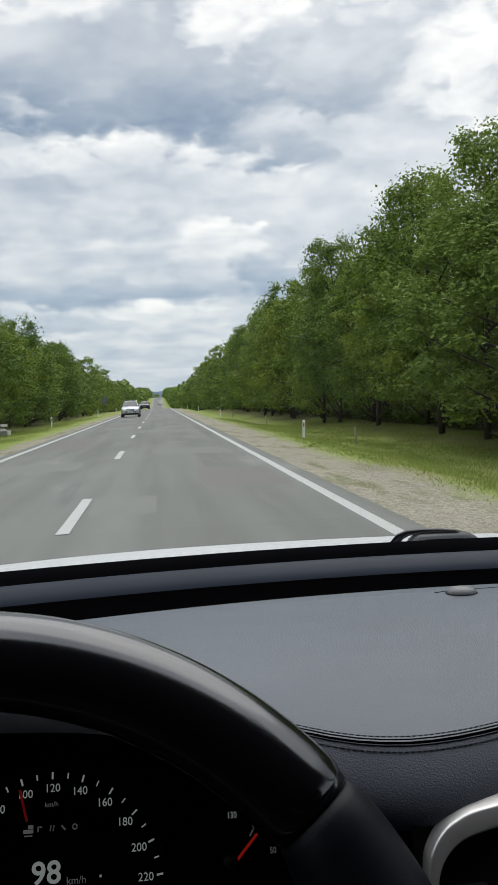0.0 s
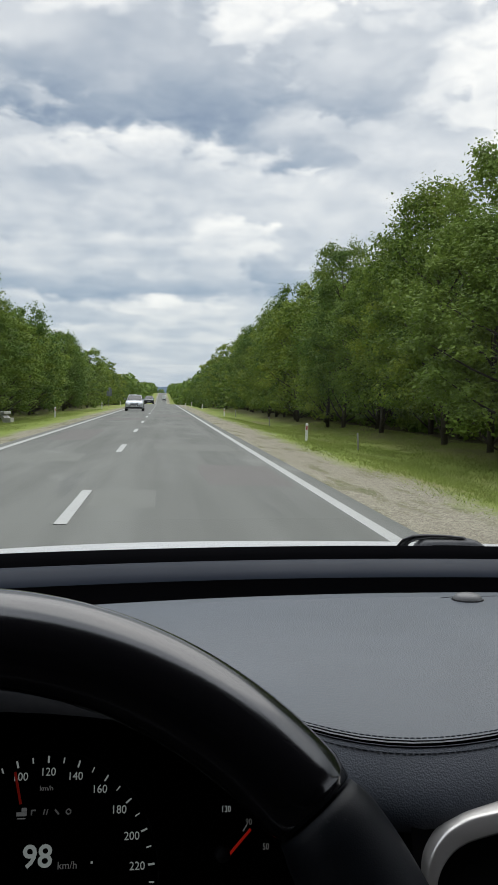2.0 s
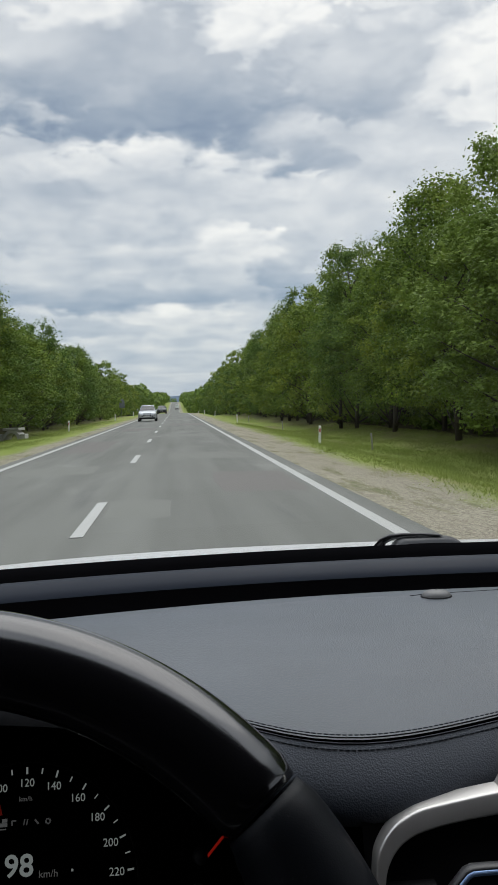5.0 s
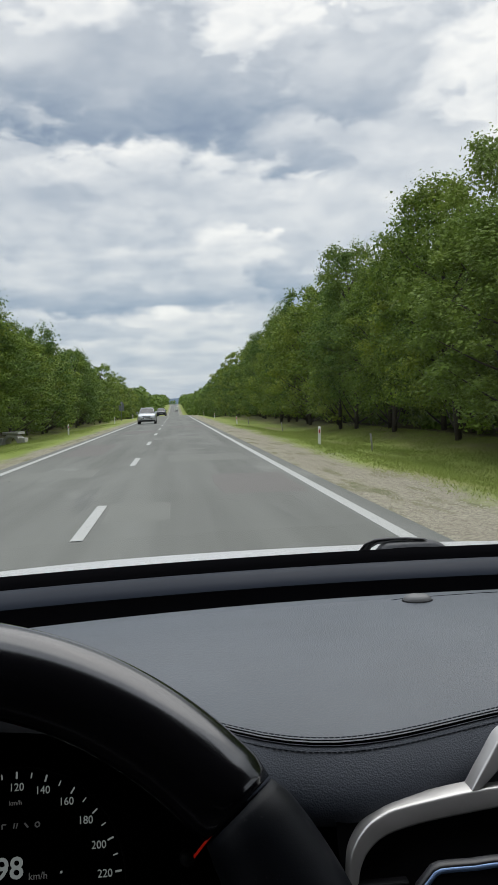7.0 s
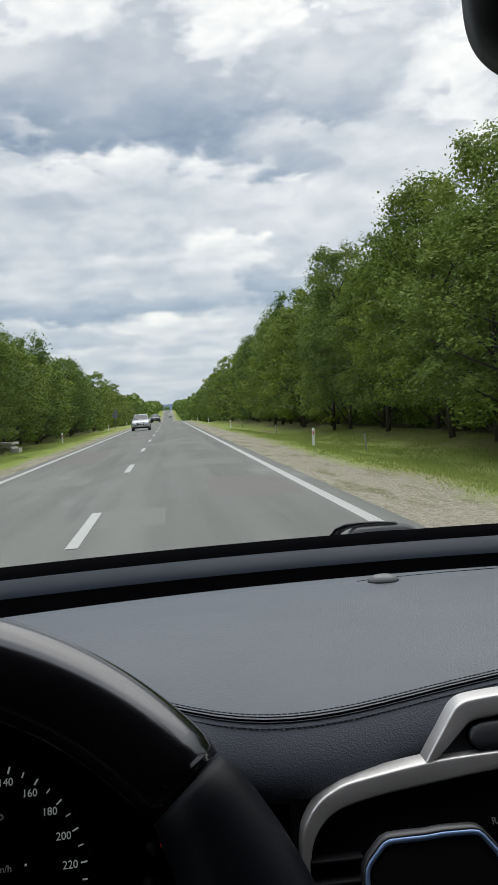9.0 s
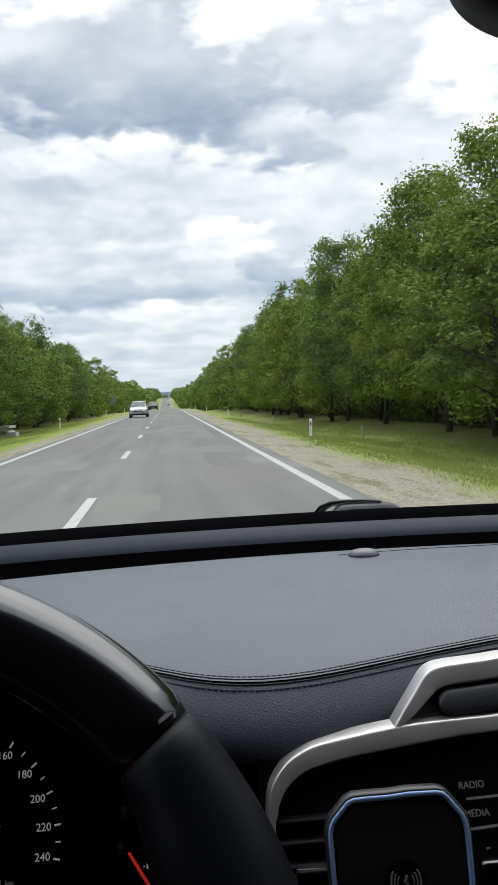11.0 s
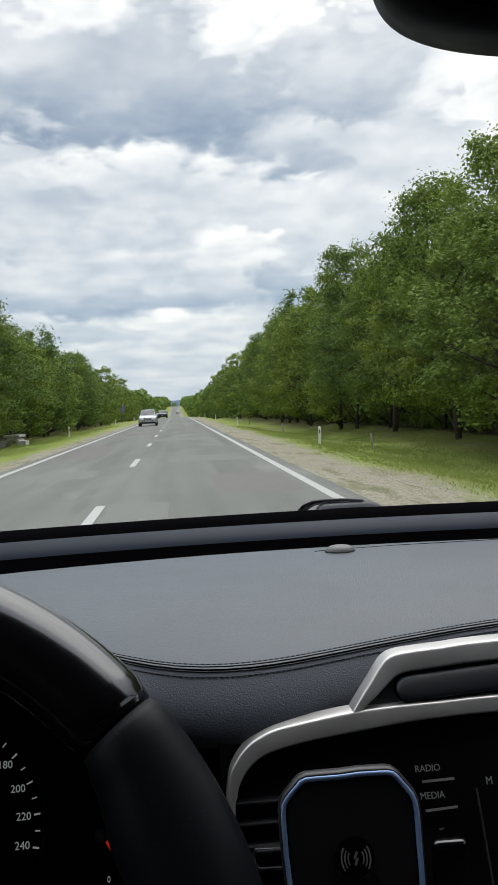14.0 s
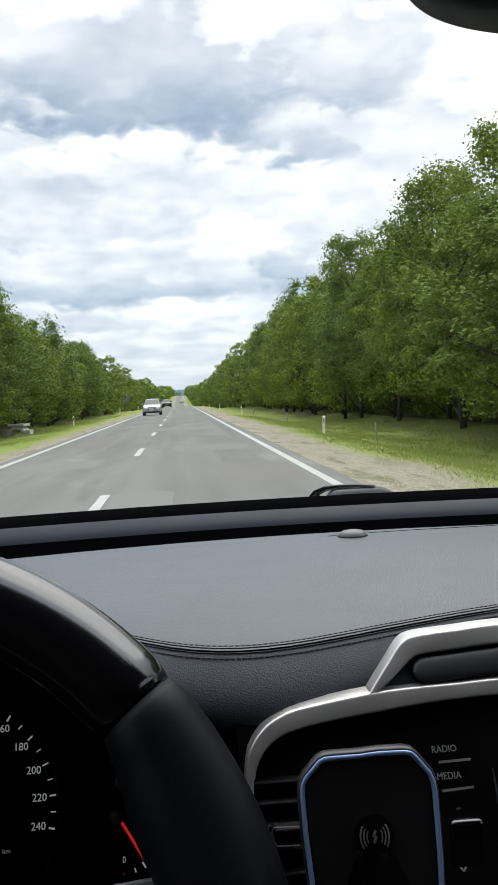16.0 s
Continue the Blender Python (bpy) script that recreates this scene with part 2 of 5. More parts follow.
def make_leather(name, colour, scale=1.0, bump=0.35, rough=0.45, spec=0.5):
    a = Mat(name, rough=rough, spec=spec)
    p = a.where()
    wrinkle = a.noise(p, 620.0 * scale, 2.0, 0.5, 0.6)
    cell = a.cells(p, 900.0 * scale, "F1")
    dust = a.noise(p, 8.0, 6.0, 0.65)
    rub = a.noise(a.stretch(p, (1.0, 2.5, 1.0)), 3.0, 4.0, 0.6)
    c = a.mix(a.step(dust, 0.3, 0.75), colour, tuple(v * 1.22 for v in colour))
    c = a.mix(a.step(a.noise(p, 420.0, 2.0), 0.66, 0.74, 0, 0.03), c, (0.25, 0.25, 0.25))
    h = a.math("ADD", wrinkle, a.math("MULTIPLY", cell, 0.8))
    return a.set(colour=c, rough=a.step(rub, 0.3, 0.7, rough * 0.9, rough * 1.15)).bump(h, bump, 0.0007).m


def make_plain(name, colour, rough, metal=0.0, spec=0.5, vary=0.15, scale=30.0, bump=0.0, coat=0.0):
    a = Mat(name, rough=rough, metal=metal, spec=spec)
    n = a.noise(a.where(), scale, 5.0, 0.6)
    c = a.mix(n, tuple(v * (1 - vary) for v in colour), tuple(min(1, v * (1 + vary)) for v in colour))
    a.set(colour=c, rough=a.step(n, 0.3, 0.7, max(0.02, rough * 0.85), min(1, rough * 1.15)), coat=coat)
    if bump:
        a.bump(n, bump, 0.001)
    return a.m


def make_leaf(name, dark, light, tip):
    a = Mat(name, rough=0.6, spec=0.15)
    r = a.island()
    big = a.noise(a.place(), 0.35, 3.0, 0.5)
    c = a.mix(r, dark, light)
    c = a.mix(a.step(big, 0.45, 0.7, 0, 0.6), c, tip)
    c = a.mix(a.math("MULTIPLY", a.rand(), 0.40), c, tuple(v * k for v, k in zip(light, (0.58, 0.66, 0.80))))
    c = a.mix(a.step(a.math("FRACT", a.math("MULTIPLY", a.rand(), 7.3)), 0.62, 0.95, 0, 0.35), c, tip)
    a.set(colour=c)
    tr = a.t.nodes.new("ShaderNodeBsdfTranslucent")
    a.put(c, tr.inputs["Color"])
    mx = a.t.nodes.new("ShaderNodeMixShader")
    mx.inputs[0].default_value = 0.27
    a.t.links.new(a.b.outputs[0], mx.inputs[1])
    a.t.links.new(tr.outputs[0], mx.inputs[2])
    a.t.links.new(mx.outputs[0], a.t.nodes["Material Output"].inputs[0])
    return a.m


def make_glass(name, tint=(0.93, 0.96, 0.95)):
    m = bpy.data.materials.new(name)
    m.use_nodes = True
    t = m.node_tree
    t.nodes.remove(t.nodes["Principled BSDF"])
    tr, gl = t.nodes.new("ShaderNodeBsdfTransparent"), t.nodes.new("ShaderNodeBsdfGlossy")
    tr.inputs[0].default_value = (*tint, 1)
    gl.inputs["Roughness"].default_value = 0.02
    fr, mx = t.nodes.new("ShaderNodeFresnel"), t.nodes.new("ShaderNodeMixShader")
    fr.inputs[0].default_value = 1.25
    t.links.new(fr.outputs[0], mx.inputs[0])
    t.links.new(tr.outputs[0], mx.inputs[1])
    t.links.new(gl.outputs[0], mx.inputs[2])
    t.links.new(mx.outputs[0], t.nodes["Material Output"].inputs[0])
    return m


def make_glow(name, colour, strength):
    a = Mat(name, colour=tuple(v * 0.2 for v in colour), rough=0.5)
    return a.set(emit=colour, glow=strength).m


ASPHALT, PAINT, VERGE = make_asphalt(), make_paint(), make_ground()
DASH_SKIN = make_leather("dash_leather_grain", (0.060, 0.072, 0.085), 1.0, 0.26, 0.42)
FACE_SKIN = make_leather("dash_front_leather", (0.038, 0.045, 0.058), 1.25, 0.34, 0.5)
RIM_SKIN = make_leather("wheel_leather", (0.004, 0.005, 0.007), 1.4, 0.06, 0.5, 0.15)
STITCH = make_plain("grey_thread", (0.040, 0.046, 0.054), 0.9, spec=0.1)
THREAD = make_plain("dark_thread", (0.010, 0.010, 0.012), 0.9, spec=0.05)
BLACK = make_plain("black_plastic", (0.008, 0.008, 0.009), 0.6, spec=0.2)
SOFT_BLACK = make_plain("soft_black_plastic", (0.022, 0.023, 0.026), 0.55, bump=0.1, scale=300)
PIANO = make_plain("piano_black_lacquer", (0.004, 0.004, 0.005), 0.17, vary=0.06, scale=8, spec=1.0)
MIRROR_BACK = make_plain("mirror_housing_plastic", (0.006, 0.006, 0.007), 0.6, spec=0.15)
RIDGE = make_plain("smooth_dark_trim", (0.010, 0.015, 0.025), 0.5, spec=0.12, vary=0.03, scale=3)
SILVER = make_plain("satin_silver", (0.50, 0.487, 0.47), 0.36, metal=0.75, vary=0.03, scale=60)
SPOKE_GREY = make_plain("satin_grey_panel", (0.20, 0.205, 0.21), 0.4, metal=0.4, vary=0.03)
SENSOR = make_plain("grey_sensor_dome", (0.13, 0.13, 0.128), 0.4)
BODY = make_plain("white_car_paint", (0.46, 0.46, 0.45), 0.45, vary=0.02)
BARK = make_plain("bark", (0.055, 0.045, 0.035), 0.95, vary=0.5, scale=6, bump=0.6)
LEAF_A = make_leaf("oak_leaf", (0.062, 0.108, 0.019), (0.178, 0.262, 0.041), (0.310, 0.366, 0.056))
LEAF_B = make_leaf("maple_leaf", (0.055, 0.102, 0.022), (0.151, 0.233, 0.044), (0.268, 0.344, 0.059))
LEAF_C = make_leaf("hornbeam_leaf", (0.064, 0.110, 0.018), (0.185, 0.266, 0.038), (0.326, 0.378, 0.054))
WHITE = make_plain("white_plastic", (0.72, 0.72, 0.70), 0.5, vary=0.08)
RED = make_plain("red_reflector", (0.42, 0.02, 0.02), 0.4)
GLASS = make_glass("clear_glass")
DIAL_INK = make_glow("dial_light", (0.40, 0.46, 0.46), 0.32)
NEEDLE = make_glow("needle_light", (0.55, 0.02, 0.01), 0.45)
HOLDER = make_plain("satin_black_shell", (0.012, 0.012, 0.014), 0.35, vary=0.05)
RING_BLUE = make_plain("blue_anodised_ring", (0.24, 0.37, 0.62), 0.38, metal=0.5, vary=0.05)
CAR_SILVER = make_plain("silver_car_paint", (0.55, 0.57, 0.58), 0.25, metal=0.5, vary=0.03, coat=0.5)
MATT = make_plain("matt_black", (0.0035, 0.0035, 0.004), 0.9, spec=0.0)
PANEL = make_plain("gloss_panel", (0.003, 0.003, 0.0035), 0.4, spec=0.12)
SATIN_DARK = make_plain("dark_satin_metal", (0.10, 0.10, 0.105), 0.4, metal=0.7)
HOOD = make_plain("dull_hood_skin", (0.010, 0.011, 0.013), 0.9, spec=0.06, vary=0.1, scale=200, bump=0.1)
WIPER = make_plain("wiper_plastic", (0.018, 0.018, 0.02), 0.5)
WIPER_GREY = make_plain("grey_wiper_plastic", (0.030, 0.031, 0.034), 0.5, vary=0.05)
SLAT = make_plain("vent_slat_plastic", (0.005, 0.005, 0.006), 0.55, spec=0.15)
FLAP = make_plain("vent_flap_plastic", (0.013, 0.015, 0.019), 0.55, vary=0.05)
LINING = make_plain("dark_lining", (0.02, 0.02, 0.021), 0.95, spec=0.1)
MIRROR = make_plain("mirror_silver", (0.75, 0.75, 0.75), 0.03, metal=1.0, vary=0.01)
GREY_INK = make_plain("grey_print", (0.10, 0.10, 0.10), 0.6)
DIAL_DIM = make_glow("dim_dial_light", (0.30, 0.32, 0.33), 0.17)
DIAL_FAINT = make_glow("faint_dial_light", (0.25, 0.27, 0.28), 0.14)
NEEDLE_LOW = make_glow("low_needle_light", (0.55, 0.02, 0.01), 0.22)
NEEDLE_DIM = make_glow("dim_needle_light", (0.5, 0.02, 0.01), 0.10)

# ---- shared builders ----
def mesh_from(name, verts, faces, material, smooth=False):
    me = bpy.data.meshes.new(name)
    me.from_pydata([tuple(v) for v in verts], [], faces)
    me.materials.append(material)
    if smooth:
        me.polygons.foreach_set("use_smooth", [True] * len(me.polygons))
    me.update()
    return me


def part(name, bm, material, parent=None, label="", smooth=False):
    """Links a bmesh as one mesh object under a thing or part."""
    me = bpy.data.meshes.new(name)
    if smooth:
        for f in bm.faces:
            f.smooth = True
    bm.normal_update()
    bm.to_mesh(me)
    bm.free()
    me.materials.append(material)
    ob = new(name, me)
    if parent:
        ob.parent = parent
    if label:
        ob["label"] = label
    return ob


def thing(name, label, category, group="", at=(0, 0, 0), kind=""):
    ob = new(name)
    ob.location = at
    ob.empty_display_size = 0.1
    return tagged(ob, label, category, group, kind)


def add_box(bm, lo, hi, bevel=0.0, segments=2, m=None):
    r = bmesh.ops.create_cube(bm, size=1.0)
    c = [(a + b) / 2 for a, b in zip(lo, hi)]
    s = [abs(b - a) for a, b in zip(lo, hi)]
    for v in r["verts"]:
        v.co = Vector((c[i] + v.co[i] * s[i] for i in range(3)))
    vs = r["verts"]
    if bevel:
        es = list({e for v in vs for e in v.link_edges})
        out = bmesh.ops.bevel(bm, geom=es, offset=bevel, segments=segments, affect="EDGES", profile=0.5)
        vs = out["verts"]
    if m is not None:
        for v in {v for v in vs if v.is_valid}:
            v.co = m @ v.co
    return bm


def box(lo, hi, bevel=0.0, segments=2, m=None):
    return add_box(bmesh.new(), lo, hi, bevel, segments, m)


def add_tube(bm, pts, radii, sides=8, cap=True):
    """A tube along a line of points, with a radius at each."""
    pts = [Vector(p) for p in pts]
    rings, side = [], None
    for i, p in enumerate(pts):
        d = (pts[min(i + 1, len(pts) - 1)] - pts[max(i - 1, 0)]).normalized()
        if side is None:
            side = d.orthogonal().normalized()
        side = (side - d * side.dot(d)).normalized()
        up = d.cross(side)
        rings.append([bm.verts.new(p + radii[i] * (math.cos(a) * side + math.sin(a) * up)) for a in (2 * math.pi * k / sides for k in range(sides))])
    for a, b in zip(rings, rings[1:]):
        for k in range(sides):
            bm.faces.new((a[k], a[(k + 1) % sides], b[(k + 1) % sides], b[k]))
    if cap:
        bm.faces.new(rings[0][::-1])
        bm.faces.new(rings[-1])
    return bm


def add_loft(bm, rows, closed=False):
    """A sheet through rows of points of equal number."""
    grid = [[bm.verts.new(p) for p in row] for row in rows]
    for a, b in zip(grid, grid[1:]):
        n = len(a)
        for k in range(n if closed else n - 1):
            bm.faces.new((a[k], a[(k + 1) % n], b[(k + 1) % n], b[k]))
    return grid


def smooth_step(a, b, t):
    t = min(1, max(0, (t - a) / (b - a)))
    return t * t * (3 - 2 * t)


# ---- ground, road and markings ----
def road_z(y):
    """The road is level near by, dips past a low crest and climbs again far off."""
    return -3.2 * smooth_step(170, 420, y) + 10.0 * smooth_step(420, 1150, y) - 7 * smooth_step(1300, 2600, y)


ROAD_L, ROAD_R, ROAD_MID = -4.80, 2.95, -1.0


def ground_z(x, y):
    off = x - ROAD_R if x > ROAD_MID else ROAD_L - x
    z = road_z(y) - 0.02
    if off > 0:
        deep, bank = (0.75, 0.52) if x > 0 else (0.35, 0.55)
        z -= 0.06 * smooth_step(0, 1.6, off) + deep * smooth_step(1.8, 6.5, off) - bank * smooth_step(7.2, 12.0, off)
        z += 0.10 * (noise.noise((x * 0.35, y * 0.13, 0)) + 0.4 * noise.noise((x * 1.3, y * 0.6, 3))) * smooth_step(0.3, 3, off)
        z += 6.0 * smooth_step(60, 500, off)
    else:
        z -= 0.05
    return z


def build_ground():
    xs = [-2600, -1200, -500, -220, -110, -60, -40, -30] + [-24 + 0.9 * i for i in range(20)] + [ROAD_L - 0.3, ROAD_L - 0.02, -1.0, ROAD_R + 0.02, ROAD_R + 0.3]
    xs += [3.6 + 0.6 * i for i in range(28)] + [22, 26, 32, 42, 60, 110, 220, 500, 1200, 2600]
    xs = sorted(xs)
    ys = [-60, -30, -15, -6] + [1.5 * i for i in range(60)] + [90 + 6 * i for i in range(60)] + [450 + 25 * i for i in range(40)] + [1500, 1800, 2200, 2800, 3600, 4600]
    verts = [(x, y, ground_z(x, y)) for y in ys for x in xs]
    n = len(xs)
    faces = [(j * n + i, j * n + i + 1, (j + 1) * n + i + 1, (j + 1) * n + i) for j in range(len(ys) - 1) for i in range(n - 1)]
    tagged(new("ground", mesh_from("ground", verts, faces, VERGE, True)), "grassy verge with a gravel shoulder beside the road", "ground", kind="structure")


def road_strip(name, x0, x1, y0, y1, lift, material, step=4.0, thick=0.03):
    ys = [y0]
    while ys[-1] < y1:
        ys.append(min(y1, ys[-1] + (step if ys[-1] < 500 else 20)))
    bm = bmesh.new()
    rows = []
    for y in ys:
        z = road_z(y)
        camber = [-0.012 * abs(x - ROAD_MID) + 0.0 for x in (x0, x1)]
        mid = (x0 + x1) / 2
        top = [(x0, y, z + lift + camber[0]), (mid, y, z + lift - 0.012 * abs(mid - ROAD_MID)), (x1, y, z + lift + camber[1])]
        rows.append([(x0, y, z + lift + camber[0] - thick)] + top + [(x1, y, z + lift + camber[1] - thick)])
    add_loft(bm, rows)
    return part(name, bm, material)


def build_road():
    road = road_strip("road", ROAD_L, ROAD_R, -40, 1300, 0.06, ASPHALT, thick=0.12)
    tagged(road, "worn grey asphalt two lane road with patches", "road", kind="structure")
    for x in (-4.40, 2.55):
        ln = road_strip("edge_line", x - 0.09, x + 0.09, -40, 1300, 0.066, PAINT, thick=0.006)
        ln.parent = road
        ln["label"] = "white painted edge line"
    y = DASH_START - 39
    while y < 640:
        if y > 0:
            d = road_strip("lane_dash", -1.13 - 0.075, -1.13 + 0.075, y, y + 3.6, 0.066, PAINT, thick=0.006)
            d.parent = road
        y += 13.0


def build_patches():
    """Repairs and cracks in the asphalt, as thin skins of newer and older tar."""
    rng = random.Random(21)
    for x, y, w, l, mat in ((1.55, 17.0, 1.5, 4.5, TAR_DARK), (0.9, 26, 2.3, 3.2, TAR_LIGHT), (-2.9, 21, 2.0, 2.6, TAR_LIGHT), (-3.2, 34, 1.4, 9.0, TAR_DARK), (0.6, 44, 2.3, 4.0, TAR_LIGHT), (-0.55, 12.6, 0.9, 2.2, TAR_LIGHT),
                            (-2.4, 58, 2.2, 6.0, TAR_DARK), (0.9, 70, 2.6, 7.0, TAR_DARK), (-0.3, 31.5, 2.6, 0.9, TAR_LIGHT), (0.8, 95, 2.8, 9.0, TAR_LIGHT)):
        n = 26
        bm = bmesh.new()
        top = []
        for k in range(n):
            t = 2 * math.pi * k / n
            c, s_ = math.cos(t), math.sin(t)
            px = x + w / 2 * math.copysign(abs(c) ** 0.15, c) * rng.uniform(0.93, 1.04)
            py = y + l / 2 * math.copysign(abs(s_) ** 0.15, s_) * rng.uniform(0.95, 1.04)
            top.append((px, py, road_z(py) + 0.0618 - 0.012 * abs(px - ROAD_MID)))
        vs = [bm.verts.new(v) for v in top]
        lo = [bm.verts.new((x + (a - x) * 1.05, y + (b - y) * 1.03, c - 0.0026)) for a, b, c in top]
        bm.faces.new(vs)
        for k in range(n):
            bm.faces.new((lo[k], lo[(k + 1) % n], vs[(k + 1) % n], vs[k]))
        ob = part("road_patch", bm, mat)
        ob.parent = bpy.data.objects["road"]
    for y, x0, x1 in ((21.0, -0.3, 1.4), (29.0, -0.8, 1.6), (36.0, -4.2, 1.0), (37.0, -4.2, 2.4), (52.0, -0.8, 2.3), (63.0, -4.3, 2.3)):
        bm = bmesh.new()
        xs = [x0 + (x1 - x0) * k / 18 for k in range(19)]
        ys = [y + rng.uniform(-0.06, 0.06) + 0.15 * math.sin(k * 0.4) for k in range(19)]
        add_loft(bm, [[(a, b + o, road_z(b) + 0.0635 - 0.012 * abs(a - ROAD_MID)) for a, b in zip(xs, ys)] for o in (0.0, 0.035 + 0.02 * rng.random())])
        ob = part("sealed_crack", bm, TAR_DARK if rng.random() < 0.3 else SEAL)
        ob.parent = bpy.data.objects["road"]


def make_tar(name, dark, light):
    a = Mat(name, rough=0.85, spec=0.3)
    p = a.place()
    c = a.mix(a.noise(a.stretch(p, (1.0, 0.3, 1)), 2.5, 6.0, 0.65), dark, light)
    g = a.noise(p, 60.0, 3.0, 0.6)
    c = a.mix(a.step(g, 0.4, 0.75, 0, 0.5), c, tuple(v * 0.6 for v in dark))
    return a.set(colour=c).bump(g, 0.25, 0.006).m


TAR_DARK = make_tar("dark_tar", (0.150, 0.141, 0.130), (0.182, 0.171, 0.158))
SEAL = make_tar("pale_crack_filler", (0.22, 0.215, 0.20), (0.34, 0.33, 0.31))
TAR_LIGHT = make_tar("pale_tar", (0.165, 0.167, 0.149), (0.200, 0.203, 0.181))
DASH_START = 9.9
build_ground()
build_road()
build_patches()


# ---- trees ----
def leaves(centres, normals, size, rng):
    """Small folded leaf sprays, one at each centre."""
    n = len(centres)
    nrm = normals + rng.normal(0, 0.55, (n, 3))
    nrm /= np.linalg.norm(nrm, axis=1)[:, None]
    a = np.cross(nrm, rng.normal(0, 1, (n, 3)))
    a /= np.linalg.norm(a, axis=1)[:, None] + 1e-9
    b = np.cross(nrm, a)
    s = size * rng.uniform(0.6, 1.4, (n, 1))
    droop = nrm * s * 0.28
    v = np.stack([centres - a * s, centres + b * s * 0.62 - droop, centres + a * s, centres - b * s * 0.62 - droop], 1).reshape(-1, 3)
    i = np.arange(n)[:, None] * 4
    f = np.concatenate([i + [0, 1, 2], i + [0, 2, 3]], 1).reshape(-1, 3)
    return v, f


def fast_mesh(name, v, f, material):
    me = bpy.data.meshes.new(name)
    me.vertices.add(len(v))
    me.vertices.foreach_set("co", np.asarray(v, np.float32).ravel())
    me.loops.add(f.size)
    me.loops.foreach_set("vertex_index", f.astype(np.int32).ravel())
    me.polygons.add(len(f))
    me.polygons.foreach_set("loop_start", np.arange(0, f.size, f.shape[1], dtype=np.int32))
    me.materials.append(material)
    me.update(calc_edges=True)
    return me


def crown_profile(u):
    """Half width of the crown at a share u of its height: full from low down, rounded at the top."""
    return (0.72 + 0.28 * min(1.0, u / 0.40)) * math.sqrt(max(0.0, 1 - max(0.0, (u - 0.40) / 0.62) ** 2))


def make_tree(seed, h, wide, blobs, per_blob, leaf, material, low=0.10):
    """A trunk with limbs, and a crown of overlapping sprays of leaves that hang on the limbs' ends."""
    rng = np.random.default_rng(seed)
    t = thing("deciduous_tree", TREE_LABELS[seed % len(TREE_LABELS)], "tree", "trees along the road")
    bm = bmesh.new()
    lean = rng.normal(0, 0.25, 2)
    line = [(lean[0] * u * u * 2 + 0.12 * math.sin(5 * u + seed), lean[1] * u * u * 2, h * 0.86 * u - 0.25) for u in np.linspace(0, 1, 7)]
    add_tube(bm, line, [float(0.155 * h / 13 * (1 - 0.85 * u) + 0.02) for u in np.linspace(0, 1, 7)], 8)
    lobes = [(rng.uniform(0, 2 * math.pi), rng.uniform(0.15, 1.0), rng.uniform(0.42, 1.50)) for _ in range(18)]

    def swell(ang, u):
        """Great limbs push the outline out or leave it hollow."""
        k = 1.0
        for la, lu, lk in lobes:
            k += (lk - 1.0) * math.exp(-((math.atan2(math.sin(ang - la), math.cos(ang - la)) / 0.48) ** 2 + ((u - lu) / 0.11) ** 2))
        return k

    cs, rs = [], []
    for k in range(blobs):
        u = ((k + rng.uniform()) / blobs) ** 0.9
        ang = k * 2.39996 + rng.normal(0, 0.35)
        rad = wide * crown_profile(u) * math.sqrt(rng.uniform(0.30, 1.0)) * swell(ang, u)
        cs.append((math.cos(ang) * rad + lean[0] * u * u * 2, math.sin(ang) * rad + lean[1] * u * u * 2, h * (low + (0.95 - low) * u * (0.94 + 0.06 * swell(ang, u)) + rng.normal(0, 0.010))))
        rs.append(wide * rng.uniform(0.17, 0.36))
    for k in range(0, blobs, max(1, blobs // 16)):
        c = cs[k]
        z0 = max(0.6, c[2] - 0.25 * h * 0.5 - 0.6)
        j = min(6, z0 / (h * 0.86) * 6)
        i = int(j)
        base = Vector(line[i]).lerp(Vector(line[min(6, i + 1)]), j - i)
        midp = base.lerp(Vector(c), 0.5) + Vector((0, 0, -0.15))
        add_tube(bm, [base, midp, Vector(c)], [0.075 * h / 13, 0.045 * h / 13, 0.012], 5)
    part("trunk", bm, BARK, t, smooth=True)
    cs, rs = np.array(cs), np.array(rs)
    which = np.repeat(np.arange(blobs), per_blob)
    n = len(which)
    d = rng.normal(0, 1, (n, 3))
    d /= np.linalg.norm(d, axis=1)[:, None]
    flat = rng.uniform(0.45, 0.85, blobs)[which]
    r = rs[which] * np.abs(rng.normal(0.66, 0.24, n))
    p = cs[which] + d * r[:, None] * np.stack([np.ones(n), np.ones(n), flat], 1)
    p[:, 2] -= 0.10 * np.hypot(d[:, 0], d[:, 1]) * r          # the sprays droop at their rims
    v, f = leaves(p, d * 0.7 + np.array([0, 0, 0.65]), leaf, rng)
    ob = new("crown", fast_mesh("crown", v, f, material))
    ob.parent = t
    return t


TREE_LABELS = ["tall leafy green oak at the forest edge", "dense green broadleaf tree with low branches", "full dark green maple beside the grassy verge",
               "light green deciduous tree on the wood's edge"]


